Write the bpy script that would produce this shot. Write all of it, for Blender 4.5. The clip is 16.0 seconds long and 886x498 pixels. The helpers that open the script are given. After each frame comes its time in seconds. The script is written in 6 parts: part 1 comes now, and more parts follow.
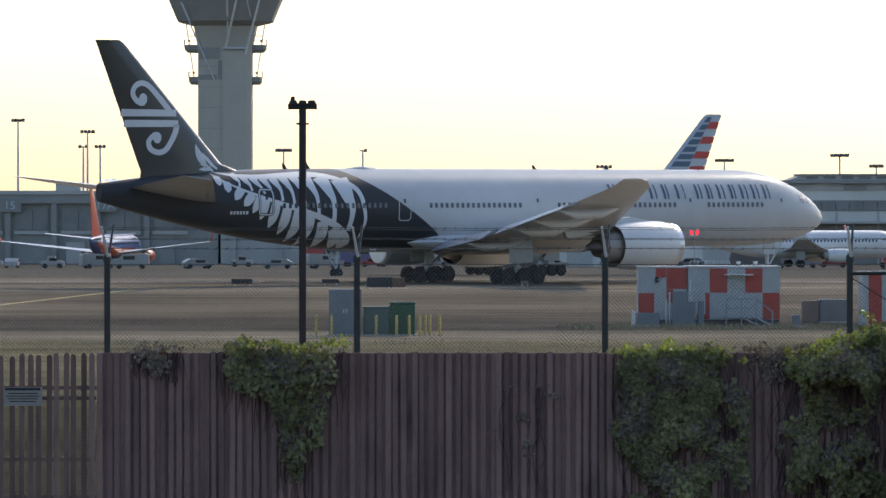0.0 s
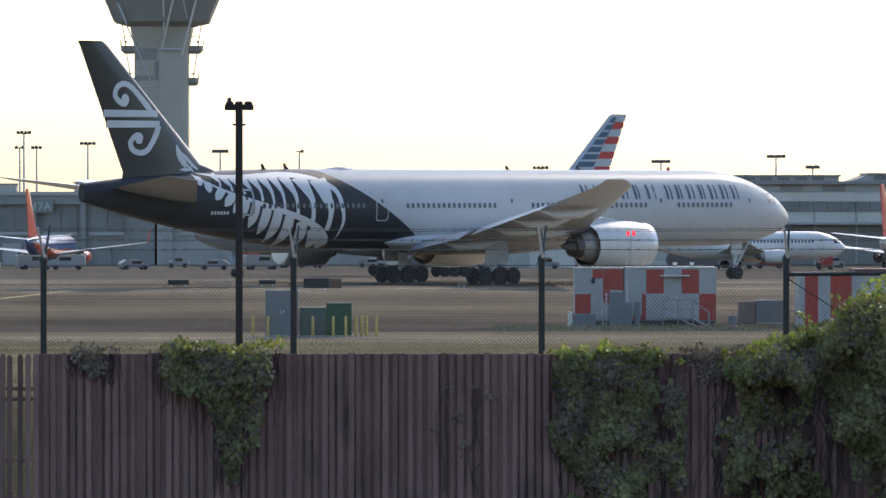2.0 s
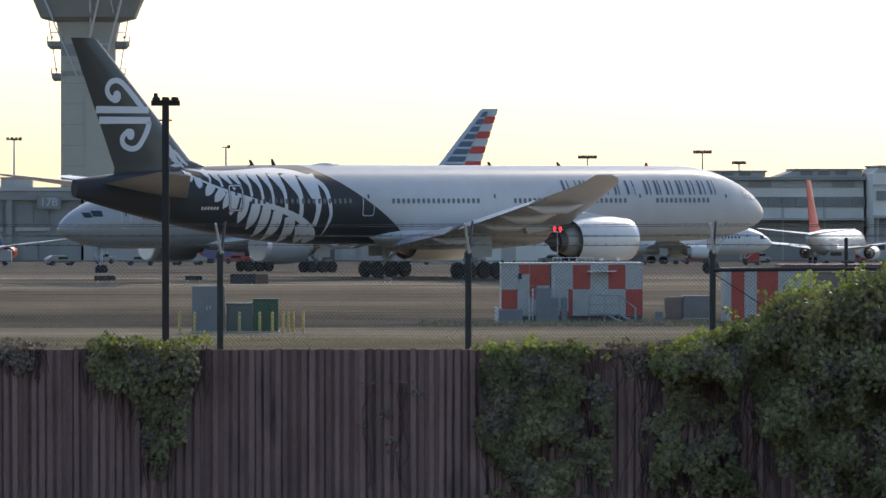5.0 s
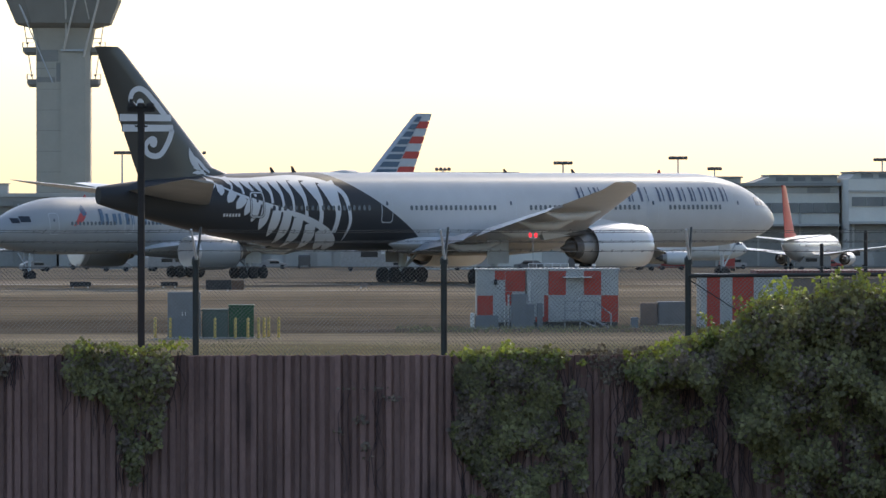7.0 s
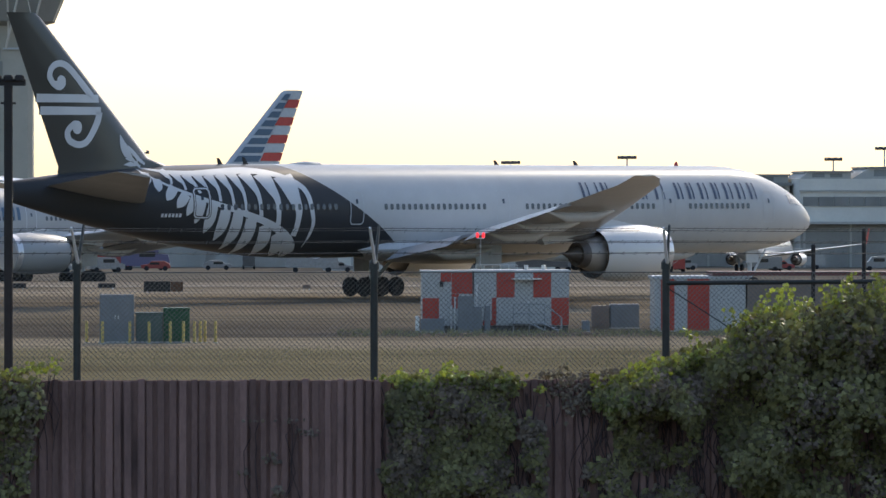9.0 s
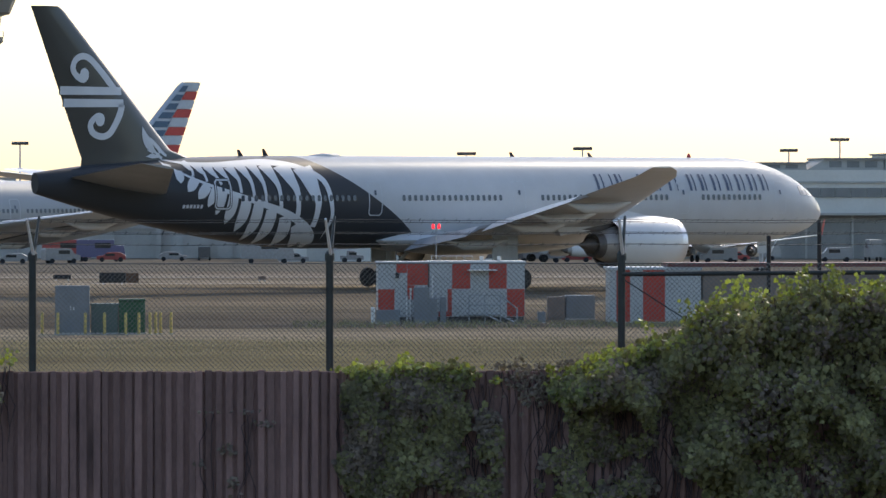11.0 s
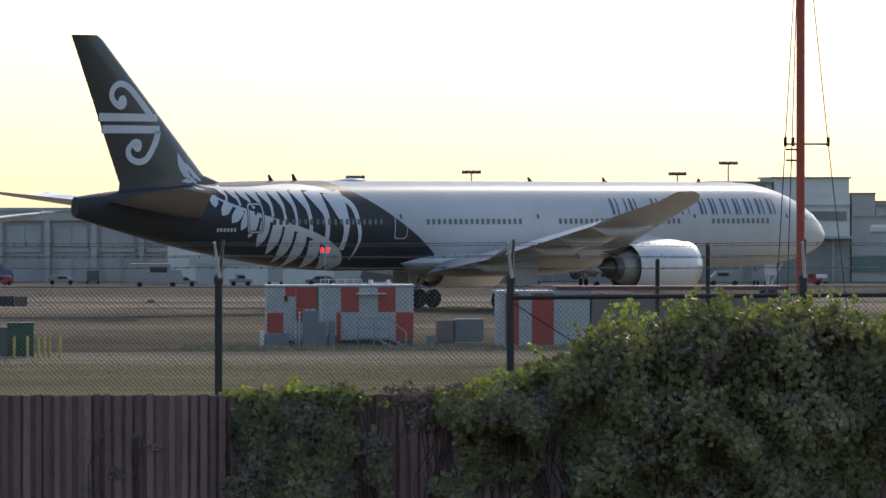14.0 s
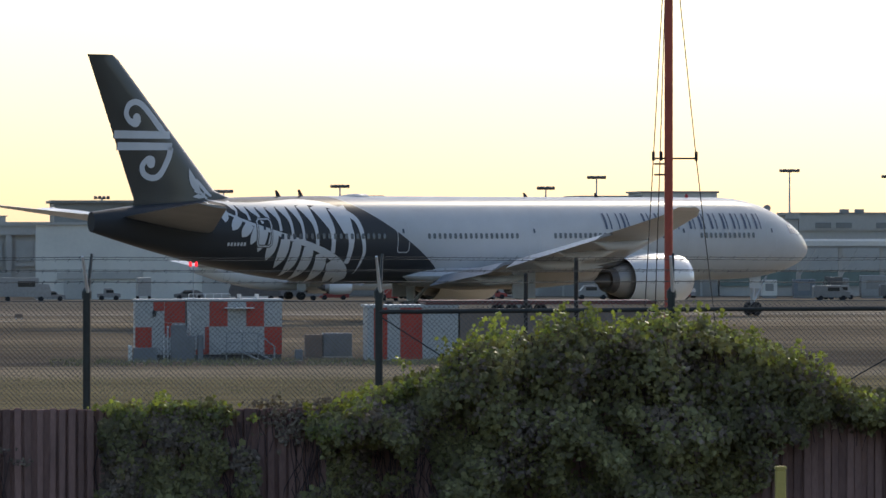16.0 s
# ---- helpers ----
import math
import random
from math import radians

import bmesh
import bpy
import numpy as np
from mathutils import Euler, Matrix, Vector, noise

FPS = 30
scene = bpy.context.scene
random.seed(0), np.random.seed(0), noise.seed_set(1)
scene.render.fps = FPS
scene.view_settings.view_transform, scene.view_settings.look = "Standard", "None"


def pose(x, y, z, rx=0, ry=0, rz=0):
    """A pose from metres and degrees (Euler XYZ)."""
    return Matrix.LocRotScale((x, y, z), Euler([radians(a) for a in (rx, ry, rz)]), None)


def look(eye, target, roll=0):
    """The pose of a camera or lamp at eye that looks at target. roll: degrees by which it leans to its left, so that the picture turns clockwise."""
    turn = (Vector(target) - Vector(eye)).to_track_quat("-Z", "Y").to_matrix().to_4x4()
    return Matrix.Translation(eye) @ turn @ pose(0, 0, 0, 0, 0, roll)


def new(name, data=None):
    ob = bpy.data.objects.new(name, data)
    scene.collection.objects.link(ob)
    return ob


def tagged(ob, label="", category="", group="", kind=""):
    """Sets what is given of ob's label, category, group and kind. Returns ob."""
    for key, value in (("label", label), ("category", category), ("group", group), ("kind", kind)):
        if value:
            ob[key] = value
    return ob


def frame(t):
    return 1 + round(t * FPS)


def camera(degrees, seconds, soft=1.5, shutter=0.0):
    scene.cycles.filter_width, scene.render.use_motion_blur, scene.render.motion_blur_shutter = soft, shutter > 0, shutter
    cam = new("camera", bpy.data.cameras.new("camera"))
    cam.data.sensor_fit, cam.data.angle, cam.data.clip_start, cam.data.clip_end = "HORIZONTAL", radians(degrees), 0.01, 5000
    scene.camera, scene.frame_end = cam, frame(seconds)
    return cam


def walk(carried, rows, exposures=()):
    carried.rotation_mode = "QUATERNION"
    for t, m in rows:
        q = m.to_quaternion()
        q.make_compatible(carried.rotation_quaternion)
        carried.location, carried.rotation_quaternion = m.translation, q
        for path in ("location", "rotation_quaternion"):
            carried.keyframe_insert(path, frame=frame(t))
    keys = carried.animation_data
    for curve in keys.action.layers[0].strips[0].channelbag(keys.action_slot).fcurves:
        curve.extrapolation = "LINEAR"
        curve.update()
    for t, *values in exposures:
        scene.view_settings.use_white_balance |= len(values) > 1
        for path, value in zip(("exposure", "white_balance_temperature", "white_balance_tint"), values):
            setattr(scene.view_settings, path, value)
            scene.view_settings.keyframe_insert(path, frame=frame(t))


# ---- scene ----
# camera and its way: x, y, z, turn to the right and tilt downwards in radians
cam = camera(8.966, 16.0, soft=1.5)
CAM_ROWS = [
    (0, 0.000, 0.000, 7.400, -0.00000, 0.01075), (0.5, 0.000, 0.000, 7.400, 0.00048, 0.01127), (1, 0.000, 0.000, 7.400, 0.00468, 0.01226),
    (1.5, 0.000, 0.000, 7.400, 0.00938, 0.01230), (2, 0.000, 0.000, 7.400, 0.01122, 0.01058), (2.5, 0.000, 0.000, 7.400, 0.01206, 0.00979),
    (3, 0.000, 0.000, 7.400, 0.01361, 0.00923), (3.5, 0.000, 0.000, 7.400, 0.01651, 0.00912), (4, 0.000, 0.000, 7.400, 0.01978, 0.00990),
    (6.5, 0.000, 0.000, 7.400, 0.02745, 0.01185), (7, 0.000, 0.000, 7.400, 0.02852, 0.01030), (7.5, 0.000, 0.000, 7.400, 0.02987, 0.00860),
    (8, 0.321, 7.245, 7.336, 0.03110, 0.00879), (8.5, 0.500, 11.270, 7.300, 0.03388, 0.01060), (9, 0.500, 11.270, 7.300, 0.03783, 0.01023),
    (9.2, 0.500, 11.270, 7.300, 0.03896, 0.01104), (11.3, 0.500, 11.270, 7.300, 0.04755, 0.01214), (11.5, 0.500, 11.270, 7.300, 0.04901, 0.01246),
    (12, 0.500, 11.270, 7.300, 0.05200, 0.01203), (12.5, 0.500, 11.270, 7.300, 0.05502, 0.01028), (13, 0.500, 11.270, 7.300, 0.05781, 0.00933),
    (13.5, 0.500, 11.270, 7.300, 0.06119, 0.00830), (14, 0.500, 11.270, 7.300, 0.06534, 0.00764), (14.5, 0.500, 11.270, 7.300, 0.07021, 0.00743),
    (15, 0.500, 11.270, 7.300, 0.07633, 0.00714), (15.5, 0.500, 11.270, 7.300, 0.08307, 0.00616), (16, 0.500, 11.270, 7.300, 0.08862, 0.00511),
]
walk(cam, [(t, pose(x, y, z, 90 - math.degrees(dn), 0, -math.degrees(pan))) for t, x, y, z, pan, dn in CAM_ROWS],
     [(0, 0.42, 6550, 10), (0.5, 0.54, 6580, 10), (1, 0.68, 6580, 10), (1.5, 0.68, 6580, 10), (2.2, 0.58, 6580, 10), (3, 0.5, 6620, 10), (4, 0.45, 6650, 10), (7, 0.43, 6740, 10), (9, 0.46, 6750, 10), (11.3, 0.52, 6700, 10), (12, 0.64, 6700, 10), (12.6, 0.55, 6720, 10), (13.2, 0.42, 6730, 10), (16, 0.12, 6780, 10)])

# ---- light ----
SUN_AZ, SUN_EL = radians(26), radians(35)      # to the right of straight ahead, above the horizon
world = bpy.data.worlds.new("sky")
scene.world = world
world.use_nodes = True
wn = world.node_tree.nodes
sky = wn.new("ShaderNodeTexSky")
sky.sky_type, sky.sun_disc = "NISHITA", False
sky.sun_elevation, sky.sun_rotation = SUN_EL, SUN_AZ
sky.air_density, sky.dust_density, sky.ozone_density = 1.0, 1.5, 3.0
world.node_tree.links.new(sky.outputs[0], wn["Background"].inputs[0])
wn["Background"].inputs[1].default_value = 0.15
sun = new("sun", bpy.data.lights.new("sun", "SUN"))
sun.data.energy, sun.data.angle, sun.data.color = 1.15, radians(1.0), (1.0, 0.88, 0.7)
sun.matrix_world = look((math.sin(SUN_AZ) * math.cos(SUN_EL), math.cos(SUN_AZ) * math.cos(SUN_EL), math.sin(SUN_EL)), (0, 0, 0))


# ---- mesh helpers ----
class MB:
    """A mesh in the making: vertices, faces and a material slot for each face."""

    def __init__(self):
        self.v, self.f, self.m = [], [], []

    def add(self, vs, fs, m=0):
        n = len(self.v)
        self.v += [tuple(p) for p in vs]
        self.f += [tuple(i + n for i in f) for f in fs]
        self.m += [m] * len(fs)
        return self

    def box(self, lo, hi, m=0, ch=0.0):
        (x0, y0, z0), (x1, y1, z1) = lo, hi
        if ch <= 0:
            vs = [(x, y, z) for z in (z0, z1) for y in (y0, y1) for x in (x0, x1)]
            return self.add(vs, [(0, 2, 3, 1), (4, 5, 7, 6), (0, 1, 5, 4), (2, 6, 7, 3), (0, 4, 6, 2), (1, 3, 7, 5)], m)
        c = ch
        ring = [(x0 + c, y0), (x1 - c, y0), (x1, y0 + c), (x1, y1 - c), (x1 - c, y1), (x0 + c, y1), (x0, y1 - c), (x0, y0 + c)]
        inner = [(x0 + c, y0 + c), (x1 - c, y0 + c), (x1 - c, y0 + c), (x1 - c, y1 - c), (x1 - c, y1 - c), (x0 + c, y1 - c), (x0 + c, y1 - c), (x0 + c, y0 + c)]
        vs = [(x, y, z0) for x, y in ring] + [(x, y, z1 - c) for x, y in ring] + [(x, y, z1) for x, y in inner]
        fs = [tuple(range(7, -1, -1)), tuple(range(16, 24))]
        for k in (0, 8):
            fs += [(k + i, k + (i + 1) % 8, k + 8 + (i + 1) % 8, k + 8 + i) for i in range(8)]
        return self.add(vs, fs, m)

    def tube(self, pts, radii, seg=10, m=0, cap=True):
        """A tube round a line of points."""
        pts = [Vector(p) for p in pts]
        if isinstance(radii, (int, float)):
            radii = [radii] * len(pts)
        vs, fs = [], []
        for i, p in enumerate(pts):
            d = (pts[min(i + 1, len(pts) - 1)] - pts[max(i - 1, 0)]).normalized()
            u = d.orthogonal().normalized() if abs(d.z) > 0.95 else d.cross(Vector((0, 0, 1))).normalized()
            w = d.cross(u)
            for k in range(seg):
                a = 2 * math.pi * k / seg
                vs.append(p + radii[i] * (math.cos(a) * u + math.sin(a) * w))
        for i in range(len(pts) - 1):
            for k in range(seg):
                k2 = (k + 1) % seg
                fs.append((i * seg + k, i * seg + k2, (i + 1) * seg + k2, (i + 1) * seg + k))
        if cap:
            fs += [tuple(range(seg - 1, -1, -1)), tuple((len(pts) - 1) * seg + k for k in range(seg))]
        return self.add(vs, fs, m)

    def loft(self, rings, m=0, cap=True, mats=None):
        n = len(rings[0])
        base = len(self.v)
        self.v += [tuple(p) for r in rings for p in r]
        for i in range(len(rings) - 1):
            for k in range(n):
                k2 = (k + 1) % n
                self.f.append((base + i * n + k, base + i * n + k2, base + (i + 1) * n + k2, base + (i + 1) * n + k))
                self.m.append(mats[i] if mats else m)
        if cap:
            self.f += [tuple(base + k for k in range(n - 1, -1, -1)), tuple(base + (len(rings) - 1) * n + k for k in range(n))]
            self.m += [mats[0] if mats else m, mats[-1] if mats else m]
        return self

    def mesh(self, name, mats, smooth=False):
        me = bpy.data.meshes.new(name)
        me.from_pydata(self.v, [], self.f)
        for mt in mats:
            me.materials.append(mt)
        me.polygons.foreach_set("material_index", self.m)
        if smooth:
            me.polygons.foreach_set("use_smooth", [True] * len(me.polygons))
            me.set_sharp_from_angle(angle=radians(40))
        me.update()
        return me


def part(name, mb, mats, parent=None, label="", smooth=False, at=None):
    """One mesh object under a thing or a part."""
    ob = new(name, mb.mesh(name, mats if isinstance(mats, (list, tuple)) else [mats], smooth) if isinstance(mb, MB) else mb)
    if parent:
        ob.parent = parent
    if at is not None:
        ob.matrix_basis = at
    return tagged(ob, label)


def thing(name, m, label, category, group="", kind=""):
    ob = new(name)
    ob.matrix_basis = m
    return tagged(ob, label, category, group, kind)


# ---- materials ----
def mat(name, colour, rough=0.6, metal=0.0, var=0.15, scale=3.0, bump=0.0, fine=40.0, spec=0.5, coat=0.0, rnd=0.0, stretch=(1, 1, 1), dirt=None, placed=False):
    """Paint, stone, wood or metal: two scales of noise on the colour, roughness and relief."""
    mt = bpy.data.materials.new(name)
    mt.use_nodes = True
    nt = mt.node_tree
    N, L = nt.nodes, nt.links
    b = N["Principled BSDF"]
    tc = N.new("ShaderNodeTexCoord")
    mp = N.new("ShaderNodeMapping")
    mp.inputs["Scale"].default_value = stretch
    L.new(N.new("ShaderNodeNewGeometry").outputs["Position"] if placed else tc.outputs["Object"], mp.inputs[0])
    n1, n2 = N.new("ShaderNodeTexNoise"), N.new("ShaderNodeTexNoise")
    n1.inputs["Scale"].default_value, n2.inputs["Scale"].default_value = scale, fine
    n1.inputs["Detail"].default_value = 5
    L.new(mp.outputs[0], n1.inputs["Vector"])
    L.new(mp.outputs[0], n2.inputs["Vector"])
    add = N.new("ShaderNodeMath")
    add.operation = "MULTIPLY_ADD"
    add.inputs[1].default_value = 0.35
    L.new(n2.outputs[0], add.inputs[0])
    L.new(n1.outputs[0], add.inputs[2])
    mr = N.new("ShaderNodeMapRange")
    mr.inputs[1].default_value, mr.inputs[2].default_value = 0.35, 1.0
    mr.inputs[3].default_value, mr.inputs[4].default_value = 1 - var, 1 + var
    L.new(add.outputs[0], mr.inputs[0])
    value = mr.outputs[0]
    if rnd:
        oi = N.new("ShaderNodeObjectInfo")
        r2 = N.new("ShaderNodeMapRange")
        r2.inputs[3].default_value, r2.inputs[4].default_value = 1 - rnd, 1 + rnd
        L.new(oi.outputs["Random"], r2.inputs[0])
        mu = N.new("ShaderNodeMath")
        mu.operation = "MULTIPLY"
        L.new(value, mu.inputs[0])
        L.new(r2.outputs[0], mu.inputs[1])
        value = mu.outputs[0]
    col = N.new("ShaderNodeVectorMath")
    col.operation = "SCALE"
    col.inputs[0].default_value = colour[:3]
    L.new(value, col.inputs["Scale"])
    out = col.outputs[0]
    if dirt:
        mx = N.new("ShaderNodeMix")
        mx.data_type = "RGBA"
        cr = N.new("ShaderNodeMapRange")
        cr.inputs[1].default_value, cr.inputs[2].default_value = 0.55, 0.75
        L.new(n1.outputs[0], cr.inputs[0])
        L.new(cr.outputs[0], mx.inputs[0])
        L.new(out, mx.inputs[6])
        mx.inputs[7].default_value = (*dirt, 1)
        out = mx.outputs[2]
    L.new(out, b.inputs["Base Color"])
    b.inputs["Roughness"].default_value, b.inputs["Metallic"].default_value = rough, metal
    b.inputs["Specular IOR Level"].default_value = spec
    b.inputs["Coat Weight"].default_value, b.inputs["Coat Roughness"].default_value = coat, 0.08
    if bump:
        bp = N.new("ShaderNodeBump")
        bp.inputs["Strength"].default_value, bp.inputs["Distance"].default_value = bump, 0.02
        L.new(add.outputs[0], bp.inputs["Height"])
        L.new(bp.outputs[0], b.inputs["Normal"])
    return mt


def leaf_mat(name, colour, rough=0.6, spec=0.35, thru=0.3):
    mt = mat(name, colour, rough, var=0.75, scale=1.3, fine=30, spec=spec)
    N, L = mt.node_tree.nodes, mt.node_tree.links
    b = N["Principled BSDF"]
    src = b.inputs["Base Color"].links[0].from_socket
    g = N.new("ShaderNodeNewGeometry")
    r = N.new("ShaderNodeMapRange")
    r.inputs[3].default_value, r.inputs[4].default_value = 0.65, 1.35
    L.new(g.outputs["Random Per Island"], r.inputs[0])
    s = N.new("ShaderNodeVectorMath")
    s.operation = "SCALE"
    L.new(src, s.inputs[0])
    L.new(r.outputs[0], s.inputs["Scale"])
    old = N.new("ShaderNodeMapRange")
    old.inputs[1].default_value, old.inputs[2].default_value, old.inputs[4].default_value = 0.0, 0.65, 0.0
    old.inputs[3].default_value = 0.3
    L.new(g.outputs["Random Per Island"], old.inputs[0])
    mb = N.new("ShaderNodeMix")
    mb.data_type = "RGBA"
    L.new(old.outputs[0], mb.inputs[0])
    L.new(s.outputs[0], mb.inputs[6])
    mb.inputs[7].default_value = (0.19, 0.135, 0.115, 1)
    L.new(mb.outputs[2], b.inputs["Base Color"])
    tl = N.new("ShaderNodeBsdfTranslucent")
    t2 = N.new("ShaderNodeVectorMath")
    t2.operation = "MULTIPLY"
    t2.inputs[1].default_value = (1.55, 1.65, 0.6)
    L.new(s.outputs[0], t2.inputs[0])
    L.new(t2.outputs[0], tl.inputs[0])
    mx = N.new("ShaderNodeMixShader")
    mx.inputs[0].default_value = thru
    L.new(b.outputs[0], mx.inputs[1])
    L.new(tl.outputs[0], mx.inputs[2])
    L.new(mx.outputs[0], N["Material Output"].inputs[0])
    return mt


def livery_mat(name):
    """White forward, black aft; the border climbs aft up the side. Object space: x forward from the nose."""
    mt = mat(name, (0.55, 0.557, 0.558), 0.3, var=0.06, scale=0.6, fine=6, spec=0.02)
    N, L = mt.node_tree.nodes, mt.node_tree.links
    b = N["Principled BSDF"]
    src = b.inputs["Base Color"].links[0].from_socket
    tc = N.new("ShaderNodeTexCoord")
    sp = N.new("ShaderNodeSeparateXYZ")
    L.new(tc.outputs["Object"], sp.inputs[0])

    def math_(op, a, c):
        n = N.new("ShaderNodeMath")
        n.operation = op
        for k, s in enumerate((a, c)):
            if isinstance(s, (int, float)):
                n.inputs[k].default_value = s
            else:
                L.new(s, n.inputs[k])
        return n.outputs[0]
    line = math_("ADD", math_("MULTIPLY", sp.outputs[2], 1.72), 36.0)
    up = math_("POWER", math_("MAXIMUM", math_("SUBTRACT", sp.outputs[2], 7.0), 0.0), 2.0)
    line = math_("ADD", line, math_("MULTIPLY", up, 0.05))
    aft = math_("MULTIPLY", sp.outputs[0], -1.0)
    mask = math_("GREATER_THAN", aft, line)
    mx = N.new("ShaderNodeMix")
    mx.data_type = "RGBA"
    L.new(mask, mx.inputs[0])
    L.new(src, mx.inputs[6])
    # this black is raised a little to stand in for haze
    mx.inputs[7].default_value = (0.052, 0.054, 0.058, 1)
    L.new(mx.outputs[2], b.inputs["Base Color"])
    gl = N.new("ShaderNodeMapRange")
    gl.inputs[3].default_value, gl.inputs[4].default_value = 0.06, 0.14
    L.new(mask, gl.inputs[0])
    L.new(gl.outputs[0], b.inputs["Specular IOR Level"])
    return mt


M_WOOD = mat("weathered_redwood", (0.27, 0.158, 0.135), 0.85, var=0.5, scale=1.3, fine=24, bump=0.4, rnd=0.25, stretch=(1.6, 1.6, 0.5), spec=0.25, dirt=(0.1, 0.065, 0.058), placed=True)
M_WOOD2 = mat("greyed_redwood", (0.24, 0.15, 0.12), 0.85, var=0.4, scale=2.0, fine=30, bump=0.4, rnd=0.3, stretch=(4, 4, 0.8), spec=0.25, placed=True)
# zinc darkened so the wires' backlit shade lies in the colour
M_GALV = mat("backlit_galvanised_wire", (0.17, 0.17, 0.16), 0.5, 0.4, var=0.2, scale=4)
# plinth concrete darkened: shade at the sheds' feet is in the colour
M_PLINTHSHADE = mat("shaded_plinth_concrete", (0.11, 0.105, 0.1), 0.9, var=0.25, scale=1.2, bump=0.2)
M_POST = mat("dark_green_steel_post", (0.03, 0.036, 0.034), 0.5, 0.2, var=0.3, scale=8, bump=0.2)
M_POLE = mat("brown_painted_steel", (0.03, 0.024, 0.022), 0.6, 0.2, var=0.3, scale=5, bump=0.2)
M_STEEL = mat("bare_bright_steel", (0.7, 0.7, 0.69), 0.45, 0.6, var=0.2, scale=8)
# arm zinc whitened to carry a sunlit highlight
M_ARMLIT = mat("sunlit_zinc_arm", (0.88, 0.88, 0.86), 0.3, 0.3, var=0.1, scale=8)
M_RAIL = mat("weathered_grey_rail", (0.36, 0.37, 0.37), 0.6, 0.2, var=0.2, scale=4)
M_RED = mat("aviation_red_paint", (0.5, 0.055, 0.03), 0.55, var=0.2, scale=1.5, bump=0.1, dirt=(0.38, 0.06, 0.04))
M_WHITE = mat("aviation_white_paint", (0.5, 0.5, 0.48), 0.55, var=0.14, scale=1.5, bump=0.1, dirt=(0.4, 0.4, 0.38))
M_MAST = mat("red_mast_paint", (0.5, 0.08, 0.045), 0.5, var=0.3, scale=3, bump=0.1)
M_GREYCAB = mat("blue_grey_cabinet_paint", (0.2, 0.215, 0.23), 0.5, 0.1, var=0.15, scale=1.5)
M_GREEN = mat("dark_green_cabinet_paint", (0.02, 0.085, 0.035), 0.5, 0.1, var=0.15, scale=1.5)
M_GREEN2 = mat("olive_green_cabinet_paint", (0.09, 0.13, 0.11), 0.5, 0.1, var=0.15, scale=1.5)
M_TAN = mat("tan_plywood", (0.24, 0.185, 0.15), 0.7, var=0.2, scale=2)
M_YEL = mat("yellow_bollard_paint", (0.6, 0.44, 0.12), 0.5, var=0.2, scale=3)
M_RUBBER = mat("tyre_rubber", (0.018, 0.018, 0.02), 0.8, var=0.3, scale=4)
M_DARK = mat("dark_signboard", (0.02, 0.02, 0.022), 0.6, var=0.2)
# far concrete, cladding and concourse glass are lifted in tone to imitate haze
M_CONC = mat("pale_concrete", (0.72, 0.69, 0.62), 0.8, var=0.12, scale=0.15, fine=2, bump=0.1)
M_CONC2 = mat("grey_concrete", (0.48, 0.46, 0.42), 0.8, var=0.15, scale=0.15, fine=2, bump=0.1)
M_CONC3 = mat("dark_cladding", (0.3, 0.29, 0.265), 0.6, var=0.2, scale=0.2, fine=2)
M_TOWER = mat("tower_panels", (0.41, 0.39, 0.33), 0.6, var=0.08, scale=0.2, fine=1.5)
M_TOWER2 = mat("tower_dark_cladding", (0.25, 0.25, 0.23), 0.5, 0.0, var=0.15, scale=0.2)
M_STRUT = mat("white_strut_paint", (0.62, 0.61, 0.57), 0.5, var=0.1, scale=1)
M_GLASSDK = mat("tinted_glass", (0.02, 0.025, 0.03), 0.12, var=0.1, spec=0.8)
M_FARGLASS = mat("hazed_concourse_glass", (0.42, 0.42, 0.4), 0.3, var=0.2, scale=0.3, spec=0.6)
M_FARDARK = mat("hazed_dark_concourse_glass", (0.22, 0.22, 0.21), 0.35, var=0.25, scale=0.3, spec=0.5)
M_GREENWALL = mat("faded_green_wall", (0.2, 0.25, 0.22), 0.8, var=0.2, scale=0.3)
M_BODY = livery_mat("two_tone_airliner_paint")
# fin black likewise raised; haze is in the colour
M_BLACK = mat("gloss_black_paint", (0.044, 0.048, 0.046), 0.35, var=0.1, scale=0.5, coat=0.4)
M_FERN = mat("silver_white_livery", (0.62, 0.64, 0.66), 0.4, var=0.05, scale=0.8)
M_WING = mat("wing_grey_paint", (0.6, 0.61, 0.62), 0.3, 0.0, var=0.1, scale=0.4, fine=4)
M_WHITEP = mat("gloss_white_aircraft_paint", (0.72, 0.715, 0.69), 0.3, var=0.03, scale=0.6, fine=6, coat=0.5)
M_SILVER = mat("silver_mica_paint", (0.35, 0.36, 0.36), 0.45, 0.1, var=0.05, scale=0.5, fine=5, coat=0.3)
M_LIP = mat("polished_lip", (0.72, 0.72, 0.73), 0.35, 0.7, var=0.05)
M_NOZZLE = mat("heat_stained_metal", (0.13, 0.115, 0.105), 0.5, 0.35, var=0.3, scale=2)
M_FLAP = mat("grey_flap_paint", (0.3, 0.32, 0.35), 0.4, var=0.15, scale=0.6, fine=5)
M_CORE = mat("warm_grey_titanium", (0.42, 0.39, 0.36), 0.45, 0.35, var=0.15, scale=1.5)
# tailplane grey with the shade of its underside painted in
M_TAILSHADE = mat("shaded_tailplane_grey", (0.28, 0.28, 0.275), 0.45, var=0.2, scale=0.5, fine=4)
M_REDLAMP = mat("red_lamp_lens", (0.6, 0.02, 0.02), 0.3)
M_REDLAMP.node_tree.nodes["Principled BSDF"].inputs["Emission Color"].default_value = (1.0, 0.03, 0.05, 1)
